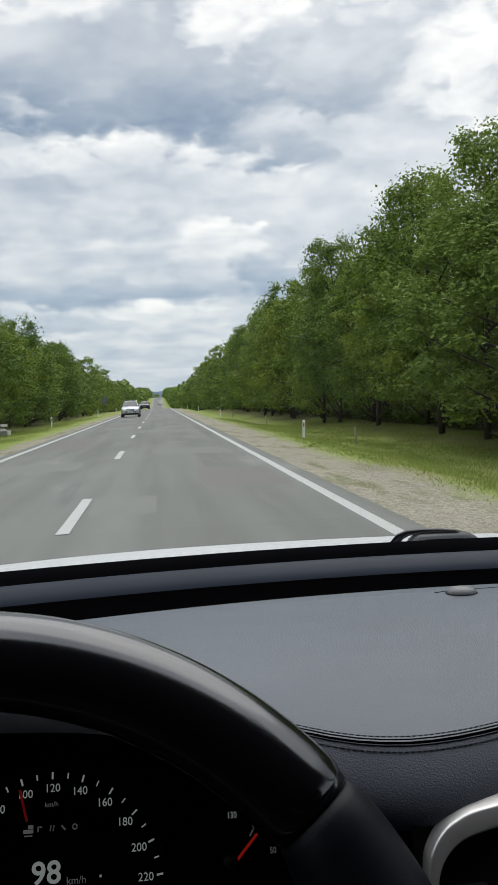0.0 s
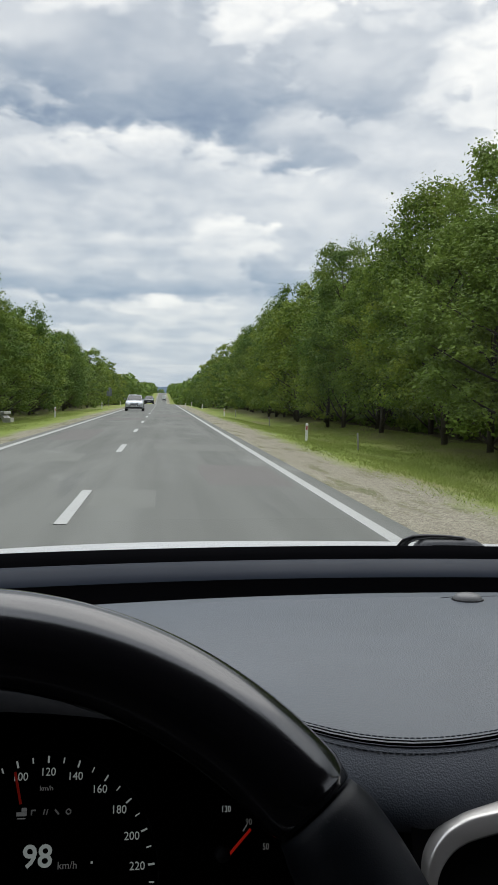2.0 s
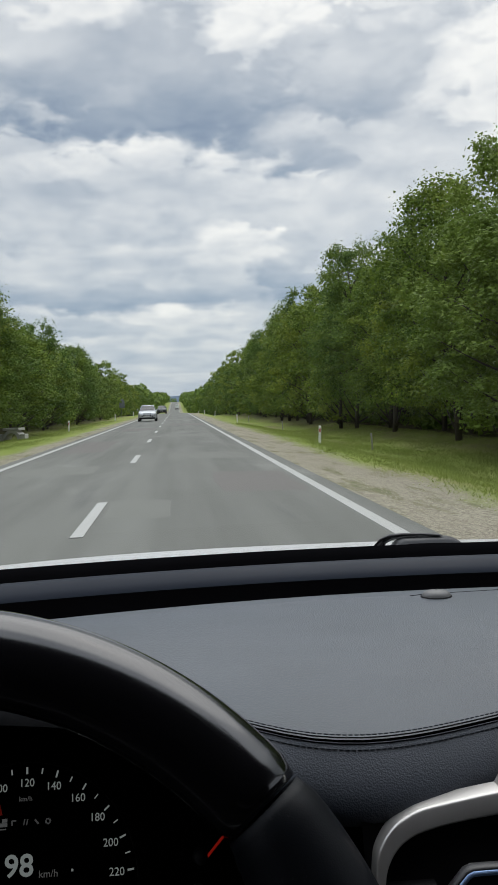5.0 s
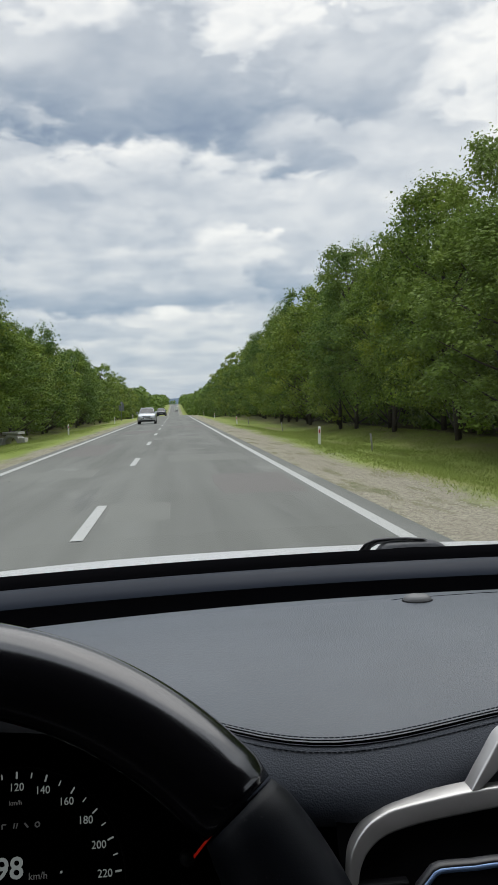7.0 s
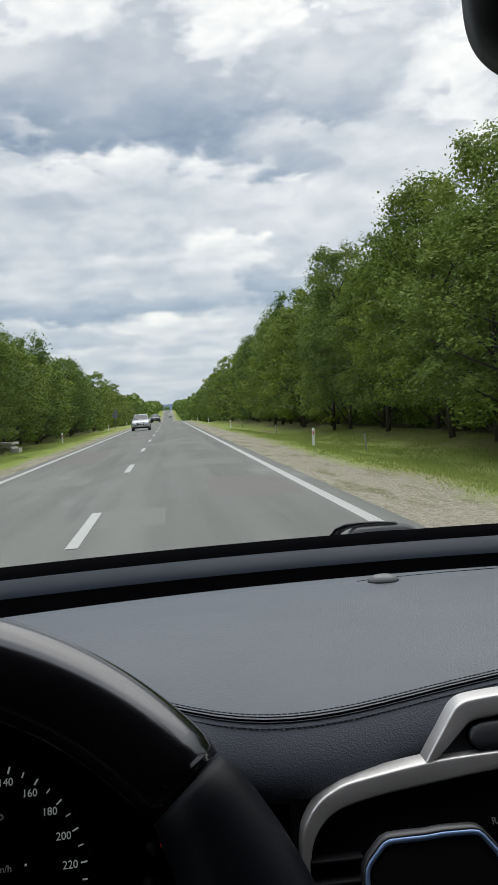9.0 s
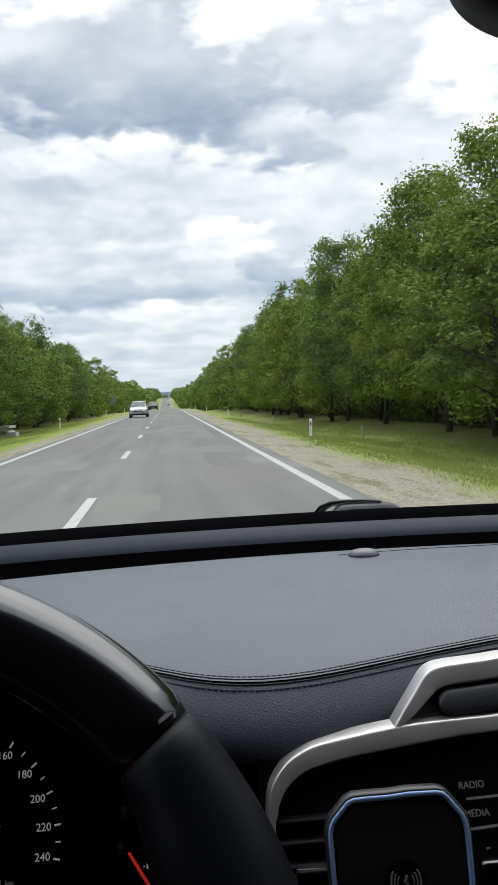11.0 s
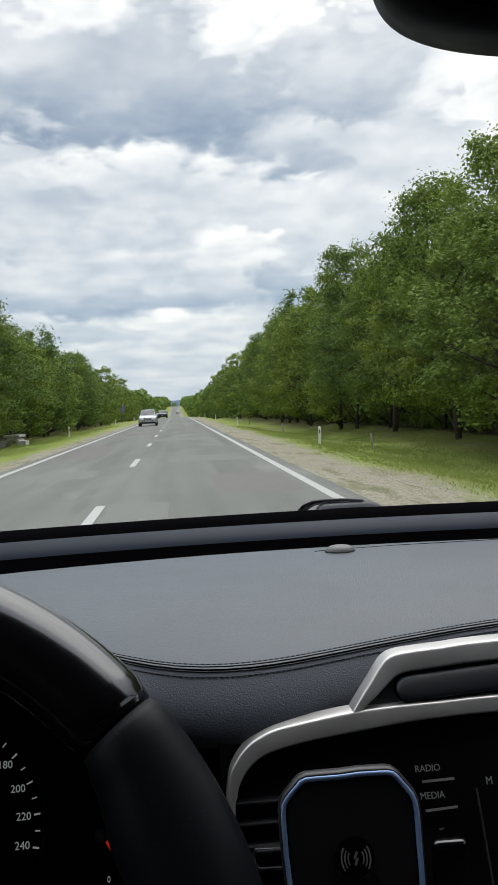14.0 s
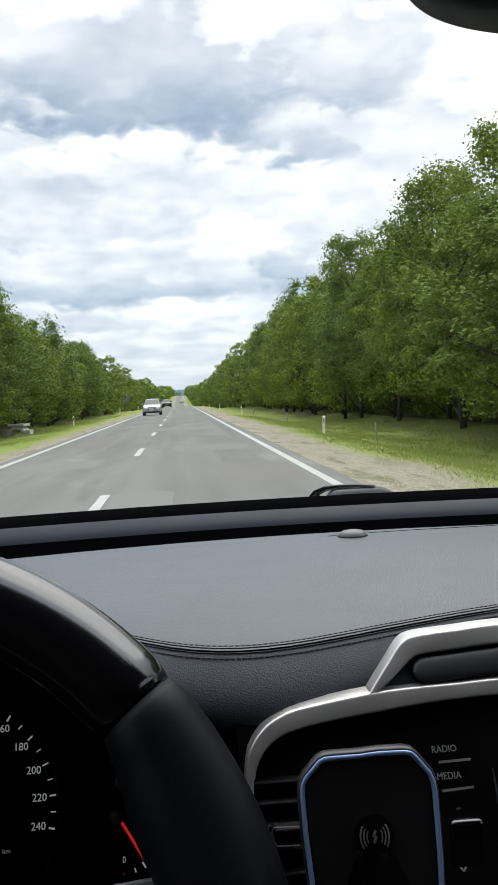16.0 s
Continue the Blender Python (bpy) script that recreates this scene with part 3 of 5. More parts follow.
def plant_trees():
    rng = random.Random(7)
    near = [make_tree(i + 1, 13.0, 3.7, 112, 220, 0.086, (LEAF_A, LEAF_B, LEAF_C)[i % 3], 0.14) for i in range(6)]
    mid = [make_tree(i + 31, 12.5, 3.6, 84, 95, 0.125, (LEAF_B, LEAF_A, LEAF_C)[i % 3], 0.09) for i in range(5)]
    far = [make_tree(i + 11, 12.0, 3.6, 70, 40, 0.21, (LEAF_A, LEAF_B, LEAF_C)[i % 3], 0.04) for i in range(5)]
    used = set()

    def plant(kinds, i, x, y, s, sz):
        m = pose(x, y, ground_z(x, y) - 0.05, 0, 0, rng.uniform(0, 360))
        src = kinds[i % len(kinds)]
        if src.name not in used:
            used.add(src.name)
            src.matrix_basis = m
            src.scale = (s, s, sz)
            return
        c = copy_thing(src, m)
        c.scale = (s, s, sz)

    i = 0
    for side, x0, hmul in ((1, 13.8, 0.98), (-1, -13.6, 0.76)):
        for row in range(3):
            y = 8.0 + row * 2.3 if side > 0 else 24 + row * 2
            while y < 330 - row * 40:
                x = x0 + side * (row * 4.3 + rng.uniform(-1.5, 1.5))
                hs = hmul * rng.choice((0.80, 0.88, 0.94, 0.98, 1.06)) * rng.uniform(0.96, 1.04) * (1.05 if row else 1.0)
                if side > 0:                          # the wood opposite rises gently farther on
                    hs *= 0.93 + 0.17 * smooth_step(38, 72, y) - 0.05 * smooth_step(120, 200, y)
                plant(near if y < 62 and row < 2 else mid if y < 135 and row < 2 else far, i, x, y, rng.uniform(0.82, 1.22) * (0.95 if side > 0 else 0.85), hs)
                i += rng.choice((1, 2, 3))
                y += rng.uniform(3.6, 5.6) * (1.0 if y < 150 else 1.5) * (1.0 + 0.25 * row)


def far_woods():
    rng = np.random.default_rng(5)
    cs = []
    for side, x0 in ((1, 11.0), (-1, -13.5)):
        y = 300.0
        while y < 1400:
            for row in range(4):
                x = x0 + side * (row * 6 + rng.uniform(-2, 2))
                cs.append((x, y, ground_z(x, y), rng.uniform(9, 13)))
            y += rng.uniform(5, 8) * (1 if y < 700 else 1.6)
    for _ in range(420):                       # the wood that closes the view past the far rise
        x, y = rng.uniform(-420, 420), rng.uniform(1180, 1700)
        if abs(x + 1) > 14 or y > 1330:
            cs.append((x, y, ground_z(x, y), rng.uniform(10, 15)))
    cs = np.array(cs)
    per = 70
    w = np.repeat(np.arange(len(cs)), per)
    d = rng.normal(0, 1, (len(w), 3))
    d /= np.linalg.norm(d, axis=1)[:, None]
    h = cs[w, 3]
    p = cs[w, :3] + np.stack([d[:, 0] * 3.4, d[:, 1] * 3.4, h * 0.52 + d[:, 2] * h * 0.48], 1)
    v, f = leaves(p, d, 0.95, rng)
    tagged(new("far_woods", fast_mesh("far_woods", v, f, LEAF_B)), "distant green woods on both sides of the road", "woods", kind="stuff")


def far_hills():
    bm = bmesh.new()
    rows = []
    for j, (y, up) in enumerate(((3300, 0), (3700, 0.7), (4200, 1.0))):
        rows.append([(x, y, -30 + up * (80 + 18 * noise.noise((x * 0.0011, 2.0, 0)) + 9 * noise.noise((x * 0.006, 5.0, 0)))) for x in range(-2600, 2601, 65)])
    add_loft(bm, rows)
    tagged(part("backdrop", bm, HILL, smooth=True), "far hills on the horizon, tinted blue for haze", "hills", kind="structure")


# no haze is simulated: its blue is put into the hills' colour
HILL = make_plain("haze_tinted_hill", (0.115, 0.155, 0.20), 1.0, vary=0.12, scale=0.004, spec=0.0)
def undergrowth():
    """Low bushes and saplings in the shade along the wood's edge."""
    rng = np.random.default_rng(9)
    cs = []
    for x0, side in ((15.2, 1), (-14.4, -1)):
        for y in np.arange(8, 210, 1.0):
            for k in range(2):
                x = x0 + side * (rng.uniform(0, 6) ** 1.0)
                cs.append((x, y + rng.uniform(-0.8, 0.8), ground_z(float(x), float(y)), rng.uniform(0.5, 2.2)))
    cs = np.array(cs)
    per = 55
    w = np.repeat(np.arange(len(cs)), per)
    d = rng.normal(0, 1, (len(w), 3))
    d /= np.linalg.norm(d, axis=1)[:, None]
    h = cs[w, 3]
    p = cs[w, :3] + np.stack([d[:, 0] * h * 0.7, d[:, 1] * h * 0.7, h * 0.5 + d[:, 2] * h * 0.5], 1)
    v, f = leaves(p, d, 0.16, rng)
    tagged(new("undergrowth", fast_mesh("undergrowth", v, f, LEAF_B)), "low green bushes in the shade of the trees", "bushes", kind="stuff")


plant_trees()
undergrowth()
far_woods()
far_hills()

# ---- roadside: posts, grass, cars ----
def make_post():
    p = thing("delineator_post", "white plastic roadside post with a red reflector", "road post", "delineator posts")
    bm = bmesh.new()
    prof = [(-0.06, -0.025), (0.06, -0.025), (0.045, 0.03), (-0.045, 0.03)]
    rows = [[(x, y, z + (0.05 * (y + 0.025) / 0.055 if z > 0.7 else 0)) for x, y in prof] for z in (-0.3, 0.3, 0.74)]
    g = add_loft(bm, rows, closed=True)
    bm.faces.new(g[-1])
    part("body", bm, WHITE, p)
    part("reflector", box((-0.028, -0.031, 0.50), (0.028, -0.024, 0.66), 0.003), RED, p, "red reflector strip")
    return p


def make_stake():
    p = thing("marker_stake", "thin weathered grey stake in the grass", "stake", "stakes along the wood")
    bm = bmesh.new()
    add_tube(bm, [(0, 0, -0.3), (0.01, 0, 0.4), (0.0, 0.0, 0.82)], [0.045, 0.042, 0.04], 8)
    part("stake_body", bm, STAKE, p, smooth=True)
    return p


def plant_posts():
    src = make_post()
    spots = [(6.2, 37.0), (6.2, 87), (6.2, 137), (6.2, 187), (6.2, 237), (-8.0, 66), (-8.0, 116), (-8.0, 166), (-8.0, 216)]
    for i, (x, y) in enumerate(spots):
        m = pose(x, y, ground_z(x, y), 0, random.Random(i).uniform(-3, 3), random.Random(i + 50).uniform(-6, 6))
        if i == 0:
            src.matrix_basis = m
        else:
            copy_thing(src, m)
    st = make_stake()
    for i, (x, y) in enumerate(((9.2, 40.0), (9.3, 75.0), (9.3, 110.0))):
        m = pose(x, y, ground_z(x, y), 2, -4, 0)
        if i == 0:
            st.matrix_basis = m
        else:
            copy_thing(st, m)


def grow_grass():
    rng = np.random.default_rng(3)
    for name, x0, x1, y0, y1, n in (("verge_grass", 4.35, 14.5, 10, 75, 240000), ("verge_grass", -13.8, -6.1, 18, 110, 90000)):
        y = y0 + (y1 - y0) * rng.uniform(0, 1, n) ** 1.35
        x = x0 + (x1 - x0) * rng.beta(1.3, 1.2, n)
        patch = np.sin(x * 1.9 + np.sin(y * 0.7) * 1.3) * np.cos(y * 0.43 + x * 0.3)
        keep = rng.uniform(-0.9, 1, n) < patch + 0.45
        edge = x - 4.35 if x0 > 0 else -6.1 - x
        keep &= rng.uniform(0, 1, n) < np.clip(edge * 0.8 + 0.04, 0, 1)
        x, y = x[keep], y[keep]
        z = np.array([ground_z(float(a), float(b)) for a, b in zip(x, y)])
        h = rng.uniform(0.03, 0.09, len(x)) * np.clip((np.abs(x + 1) - 4.6) * 0.35 + 0.35, 0.3, 1.2)
        a = rng.uniform(0, 2 * math.pi, len(x))
        w = 0.005 + 0.009 * rng.uniform(0, 1, len(x))
        base = np.stack([x, y, z - 0.01], 1)
        side = np.stack([np.cos(a) * w, np.sin(a) * w, 0 * a], 1)
        tip = base + np.stack([rng.normal(0, 0.05, len(x)), rng.normal(0, 0.05, len(x)), h], 1)
        v = np.stack([base - side, base + side, tip], 1).reshape(-1, 3)
        f = np.arange(len(v)).reshape(-1, 3)
        tagged(new(name, fast_mesh(name, v, f, GRASS)), "tufts of green and straw-coloured verge grass", "grass", kind="stuff")


def lay_gravel():
    """Loose stones on the shoulder, larger and denser towards its middle."""
    rng = np.random.default_rng(12)
    n = 30000
    y = 8 + 52 * rng.uniform(0, 1, n) ** 1.6
    x = 3.15 + 2.0 * rng.beta(1.6, 1.8, n) + 0.25 * np.sin(y * 0.5)
    keep = rng.uniform(0, 1, n) < 0.55 + 0.45 * np.sin(x * 2.7 + y * 0.8) * np.cos(y * 0.33)
    x, y = x[keep], y[keep]
    n = len(x)
    z = np.array([ground_z(float(a), float(b)) for a, b in zip(x, y)])
    s = 0.006 + 0.015 * rng.uniform(0, 1, n) ** 3
    a = rng.uniform(0, 2 * math.pi, n)
    c = np.stack([x, y, z + s * 0.25], 1)
    u = np.stack([np.cos(a), np.sin(a), 0 * a], 1) * s[:, None] * rng.uniform(0.8, 1.5, (n, 1))
    w = np.stack([-np.sin(a), np.cos(a), 0 * a], 1) * s[:, None]
    up = np.stack([0 * a, 0 * a, s * rng.uniform(0.5, 0.9, n)], 1)
    v = np.stack([c - u, c - w, c + u, c + w, c + up + u * 0.3 - w * 0.2, c + up * 0.9 - u * 0.35 + w * 0.25], 1).reshape(-1, 3)
    f = np.array([[0, 1, 4], [1, 2, 4], [2, 3, 4], [3, 5, 4], [3, 0, 5], [0, 4, 5]])
    f = (np.arange(n)[:, None, None] * 6 + f[None]).reshape(-1, 3)
    tagged(new("gravel", fast_mesh("gravel", v, f, STONE)), "loose pale gravel on the road's shoulder", "gravel", kind="stuff")


def weed(seed):
    t = thing("weed", "small green broadleaf weed in the gravel", "weed", "weeds on the shoulder")
    rng = np.random.default_rng(seed)
    n = 130
    d = rng.normal(0, 1, (n, 3))
    d[:, 2] = np.abs(d[:, 2]) * 0.5
    p = d * np.array([0.13, 0.16, 0.06]) + np.array([0, 0, 0.03])
    v, f = leaves(p, d + np.array([0, 0, 0.8]), 0.035, rng)
    ob = new("foliage", fast_mesh("foliage", v, f, GRASS))
    ob.parent = t
    return t


def plant_weeds():
    for i, (x, y) in enumerate(((4.95, 27.5), (5.3, 21.5))):
        weed(40 + i).matrix_basis = pose(x, y, ground_z(x, y), 0, 0, i * 50)


def make_stone():
    a = Mat("gravel_stone", rough=0.9, spec=0.2)
    r = a.island()
    c = a.mix(r, (0.17, 0.155, 0.12), (0.50, 0.46, 0.36))
    c = a.mix(a.noise(a.place(), 90.0, 3.0), c, (0.32, 0.28, 0.22))
    return a.set(colour=c).m


def make_car(name, label, paint):
    c = thing(name, label, "car", "oncoming cars")
    L, W = 4.6, 1.88
    # lower body: stations from nose to tail (y, half width low, half width belt, z low, z belt, z top edge)
    st = [(0.0, 0.70, 0.62, 0.42, 0.66, 0.72), (0.06, 0.84, 0.80, 0.30, 0.80, 0.88), (0.3, 0.91, 0.88, 0.24, 0.92, 0.98), (1.0, 0.93, 0.90, 0.24, 1.00, 1.07), (1.45, 0.94, 0.91, 0.24, 1.03, 1.12), (2.4, 0.94, 0.91, 0.24, 1.06, 1.12),
          (3.6, 0.94, 0.90, 0.24, 1.08, 1.13), (4.35, 0.90, 0.86, 0.28, 1.06, 1.12), (4.6, 0.80, 0.74, 0.36, 0.96, 1.04)]
    bm = bmesh.new()
    rows = []
    for y, wl_, wb, zl, zb, zt in st:
        rows.append([(-wl_ * 0.9, y, zl), (-wl_, y, zl + 0.08), (-wl_ * 1.005, y, (zl + zb) / 2), (-wb, y, zb), (-wb * 0.86, y, zt), (0, y, zt + 0.025), (wb * 0.86, y, zt), (wb, y, zb), (wl_ * 1.005, y, (zl + zb) / 2), (wl_, y, zl + 0.08), (wl_ * 0.9, y, zl)])
    g = add_loft(bm, rows, closed=True)
    bm.faces.new(g[0][::-1])
    bm.faces.new(g[-1])
    body = part("body", bm, paint, c, smooth=True)
    gh = [(1.30, 0.80, 1.09, 0.78, 1.10), (2.05, 0.80, 1.10, 0.62, 1.60), (2.7, 0.80, 1.11, 0.63, 1.655), (3.6, 0.79, 1.11, 0.60, 1.62), (4.42, 0.74, 1.09, 0.56, 1.30)]
    bm = bmesh.new()
    rows = [[(-wb, y, zb), (-wt, y, zt), (0, y, zt + 0.03), (wt, y, zt), (wb, y, zb)] for y, wb, zb, wt, zt in gh]
    add_loft(bm, rows)
    part("roof", bm, paint, c, smooth=True)

    def sheet(name, quad, mat, label=""):
        bm = bmesh.new()
        vs = [Vector(q) for q in quad]
        n = (vs[1] - vs[0]).cross(vs[2] - vs[0]).normalized() * 0.012
        lo, hi = [bm.verts.new(v - n) for v in vs], [bm.verts.new(v + n) for v in vs]
        bm.faces.new(hi)
        bm.faces.new(lo[::-1])
        for i in range(len(vs)):
            bm.faces.new((lo[i], lo[(i + 1) % len(vs)], hi[(i + 1) % len(vs)], hi[i]))
        return part(name, bm, mat, c, label)

    sheet("windscreen", [(-0.73, 1.33, 1.150), (0.73, 1.33, 1.150), (0.60, 1.98, 1.605), (-0.60, 1.98, 1.605)], DARK_GLASS, "dark windscreen")
    for s in (-1, 1):
        sheet("side_window", [(s * 0.82, 1.75, 1.14), (s * 0.82, 2.75, 1.14), (s * 0.665, 2.75, 1.60), (s * 0.675, 2.12, 1.56)], DARK_GLASS)
        sheet("side_window", [(s * 0.82, 2.85, 1.14), (s * 0.81, 3.8, 1.14), (s * 0.655, 3.6, 1.57), (s * 0.665, 2.85, 1.60)], DARK_GLASS)
        m = part("wing_mirror", box((s * 0.90 - 0.04, 1.50, 1.10), (s * 0.90 + 0.16 * s, 1.62, 1.26), 0.03), paint, c)
        sheet("headlight", [(s * 0.46, 0.055, 0.80), (s * 0.80, 0.12, 0.83), (s * 0.86, 0.34, 0.90), (s * 0.52, 0.16, 0.89)], LAMP, "clear headlight")
        sheet("air_intake", [(s * 0.46, -0.005, 0.46), (s * 0.78, 0.055, 0.47), (s * 0.80, 0.05, 0.60), (s * 0.46, -0.005, 0.58)], BLACK)
        bm = bmesh.new()
        add_tube(bm, [(s * 0.60, 2.2, 1.64), (s * 0.60, 2.9, 1.69), (s * 0.57, 3.6, 1.65)], [0.018] * 3, 6)
        part("roof_rail", bm, SILVER, c, smooth=True)
    sheet("grille", [(-0.36, -0.012, 0.52), (0.36, -0.012, 0.52), (0.42, 0.03, 0.82), (-0.42, 0.03, 0.82)], BLACK, "black grille")
    part("bumper", box((-0.85, -0.03, 0.28), (0.85, 0.25, 0.42), 0.05), BLACK, c)
    part("number_plate", box((-0.26, -0.055, 0.50), (0.26, -0.03, 0.61), 0.006), WHITE, c, "plate with plain bars")
    part("plate_bar", box((-0.20, -0.060, 0.53), (0.20, -0.054, 0.58)), BLACK, c)
    for s in (-1, 1):
        for y in (0.90, 3.70):
            bm = bmesh.new()
            rows = []
            for x, r in ((-0.11, 0.27), (-0.11, 0.335), (-0.08, 0.355), (0.08, 0.355), (0.11, 0.335), (0.11, 0.25)):
                rows.append([(s * 0.84 + x, y + r * math.cos(a), 0.355 + r * math.sin(a)) for a in (2 * math.pi * i / 24 for i in range(24))])
            add_loft(bm, rows, closed=True)
            w = part("wheel", bm, TYRE, c, "black tyre with alloy rim", smooth=True)
            bm = bmesh.new()
            rows = [[(s * 0.84 + s * x, y + r * math.cos(a), 0.355 + r * math.sin(a)) for a in (2 * math.pi * i / 20 for i in range(20))] for x, r in ((0.08, 0.26), (0.06, 0.20), (0.09, 0.08), (0.095, 0.02))]
            g = add_loft(bm, rows, closed=True)
            bm.faces.new(g[-1])
            bmesh.ops.recalc_face_normals(bm, faces=bm.faces)
            part("rim", bm, SILVER, w, smooth=True)
    return c


def make_truck():
    c = thing("box_truck", "white box truck far ahead on the road", "truck")
    part("box", box((-1.25, 0, 0.95), (1.25, 6.5, 3.6), 0.05), WHITE, c)
    part("cab", box((-1.15, 6.6, 0.7), (1.15, 8.4, 2.9), 0.2, 3), WHITE, c)
    part("chassis", box((-0.6, 0.2, 0.6), (0.6, 8.0, 0.95), 0.02), BLACK, c)
    part("bumper", box((-1.2, -0.05, 0.45), (1.2, 0.1, 0.65), 0.02), BLACK, c)
    for s in (-1, 1):
        for y in (1.4, 7.2):
            bm = bmesh.new()
            add_tube(bm, [(s * 0.85, y, 0.48), (s * 1.15, y, 0.48)], [0.48, 0.48], 20)
            part("wheel", bm, TYRE, c, smooth=True)
    return c


def park_cars():
    for name, label, paint, x, y in (("oncoming_car", "silver sport utility car with dark windows and black grille", CAR_SILVER, -2.85, 88.0),
                                     ("oncoming_car", "dark grey car following behind on the road", CAR_DARK, -2.8, 176.0),
                                     ("oncoming_car", "black car following behind on the road", CAR_BLACK, -2.9, 196.0)):
        make_car(name, label, paint).matrix_basis = pose(x, y, road_z(y) + 0.045)
    make_truck().matrix_basis = pose(1.0, 640, road_z(640) + 0.05)


def make_sign():
    t = thing("road_sign", "grey back of a road sign on a steel post", "road sign")
    bm = bmesh.new()
    add_tube(bm, [(0, 0, -0.3), (0, 0, 3.3)], [0.045, 0.045], 10)
    part("post", bm, STEEL, t, smooth=True)
    bm = bmesh.new()
    prof = [(-0.45, 1.75), (0.45, 1.75), (0.45, 2.85), (0.12, 3.35), (-0.12, 3.35), (-0.45, 2.85)]
    lo, hi = [bm.verts.new((x, 0.05, z)) for x, z in prof], [bm.verts.new((x, 0.075, z)) for x, z in prof]
    bm.faces.new(lo)
    bm.faces.new(hi[::-1])
    for i in range(6):
        bm.faces.new((lo[i], hi[i], hi[(i + 1) % 6], lo[(i + 1) % 6]))
    bmesh.ops.recalc_face_normals(bm, faces=bm.faces)
    part("sign_panel", bm, STEEL, t, "grey metal sign back")
    part("bracket", box((-0.40, 0.02, 2.0), (0.40, 0.05, 2.06), 0.005), STEEL, t)
    part("bracket", box((-0.40, 0.02, 2.6), (0.40, 0.05, 2.66), 0.005), STEEL, t)
    return t


def make_culvert():
    """A pale concrete pipe head with a slab over it."""
    t = thing("culvert_head", "pale concrete culvert arch in the roadside grass", "culvert")
    bm = bmesh.new()
    rows = []
    for y, r0 in ((0.0, 0.42), (0.0, 0.62), (0.9, 0.62), (0.9, 0.42)):
        rows.append([(r0 * math.cos(a), y, r0 * math.sin(a)) for a in (math.pi * i / 16 for i in range(17))])
    add_loft(bm, rows + rows[:1])
    bmesh.ops.recalc_face_normals(bm, faces=bm.faces)
    part("pipe", bm, CONCRETE, t, smooth=False)
    part("slab", box((-0.55, -0.08, 0.60), (0.55, 0.95, 0.76), 0.02), CONCRETE, t)
    part("wing_wall", box((-0.98, -0.05, -0.2), (-0.58, 0.5, 0.36), 0.04), CONCRETE, t)
    part("wing_wall", box((0.58, -0.05, -0.2), (0.98, 0.5, 0.36), 0.04), CONCRETE, t)
    return t


STEEL = make_plain("galvanised_steel", (0.16, 0.17, 0.19), 0.5, metal=0.4, vary=0.15)
CONCRETE = make_plain("pale_concrete", (0.50, 0.49, 0.46), 0.9, vary=0.2, scale=6, bump=0.2)
STAKE = make_plain("weathered_wood", (0.30, 0.29, 0.27), 0.9, vary=0.3, scale=20)
GRASS = make_leaf("grass_blade", (0.210, 0.268, 0.056), (0.320, 0.375, 0.095), (0.370, 0.360, 0.135))
DARK_GLASS = make_plain("dark_car_glass", (0.015, 0.018, 0.02), 0.06, spec=0.6)
LAMP = make_plain("headlight_lens", (0.55, 0.57, 0.58), 0.12, vary=0.1)
TYRE = make_plain("tyre_rubber", (0.014, 0.014, 0.014), 0.85)
CAR_DARK = make_plain("dark_grey_car_paint", (0.045, 0.048, 0.052), 0.25, metal=0.4, coat=0.5)
CAR_BLACK = make_plain("black_car_paint", (0.015, 0.015, 0.017), 0.25, coat=0.5)
make_sign().matrix_basis = pose(-9.2, 150, ground_z(-9.2, 150), 0, 2, 8)
make_culvert().matrix_basis = pose(-10.6, 57, ground_z(-10.6, 57) + 0.05, 0, 0, -15)
plant_posts()
STONE = make_stone()
grow_grass()
lay_gravel()
plant_weeds()
park_cars()

# ---- the car's cabin ----
S, EYE_Z = 0.62, 1.52


def cab(x, y, z):
    """From the cabin's own units, counted from the camera's height, to metres."""
    return Vector((x * S, y * S, EYE_Z + (z - 1.36) * S))


MID = 0.37                                             # the car's middle


def arc(x, y, drop=0.22):
    return y - drop * (x - MID) ** 2


def stitch_line(x):
    pts = ((-0.4, 0.80), (-0.1, 0.80), (0.02, 0.775), (0.064, 0.743), (0.10, 0.711), (0.146, 0.674), (0.187, 0.657), (0.229, 0.655), (0.278, 0.666), (0.33, 0.684), (0.385, 0.70), (0.45, 0.718), (0.6, 0.74), (1.2, 0.72))
    for (a, ya), (b, yb) in zip(pts, pts[1:]):
        if x <= b:
            t = (x - a) / (b - a)
            return ya + (yb - ya) * t
    return pts[-1][1]


def stitch_y(x):
    """The front edge of the padded top, eased round its bends."""
    return sum(stitch_line(x + 0.012 * k) for k in range(-3, 4)) / 7


def top_z(y):
    return 1.128 + 0.0875 * (y - 0.98)


XS = [-0.85 + 0.02 * i for i in range(122)]


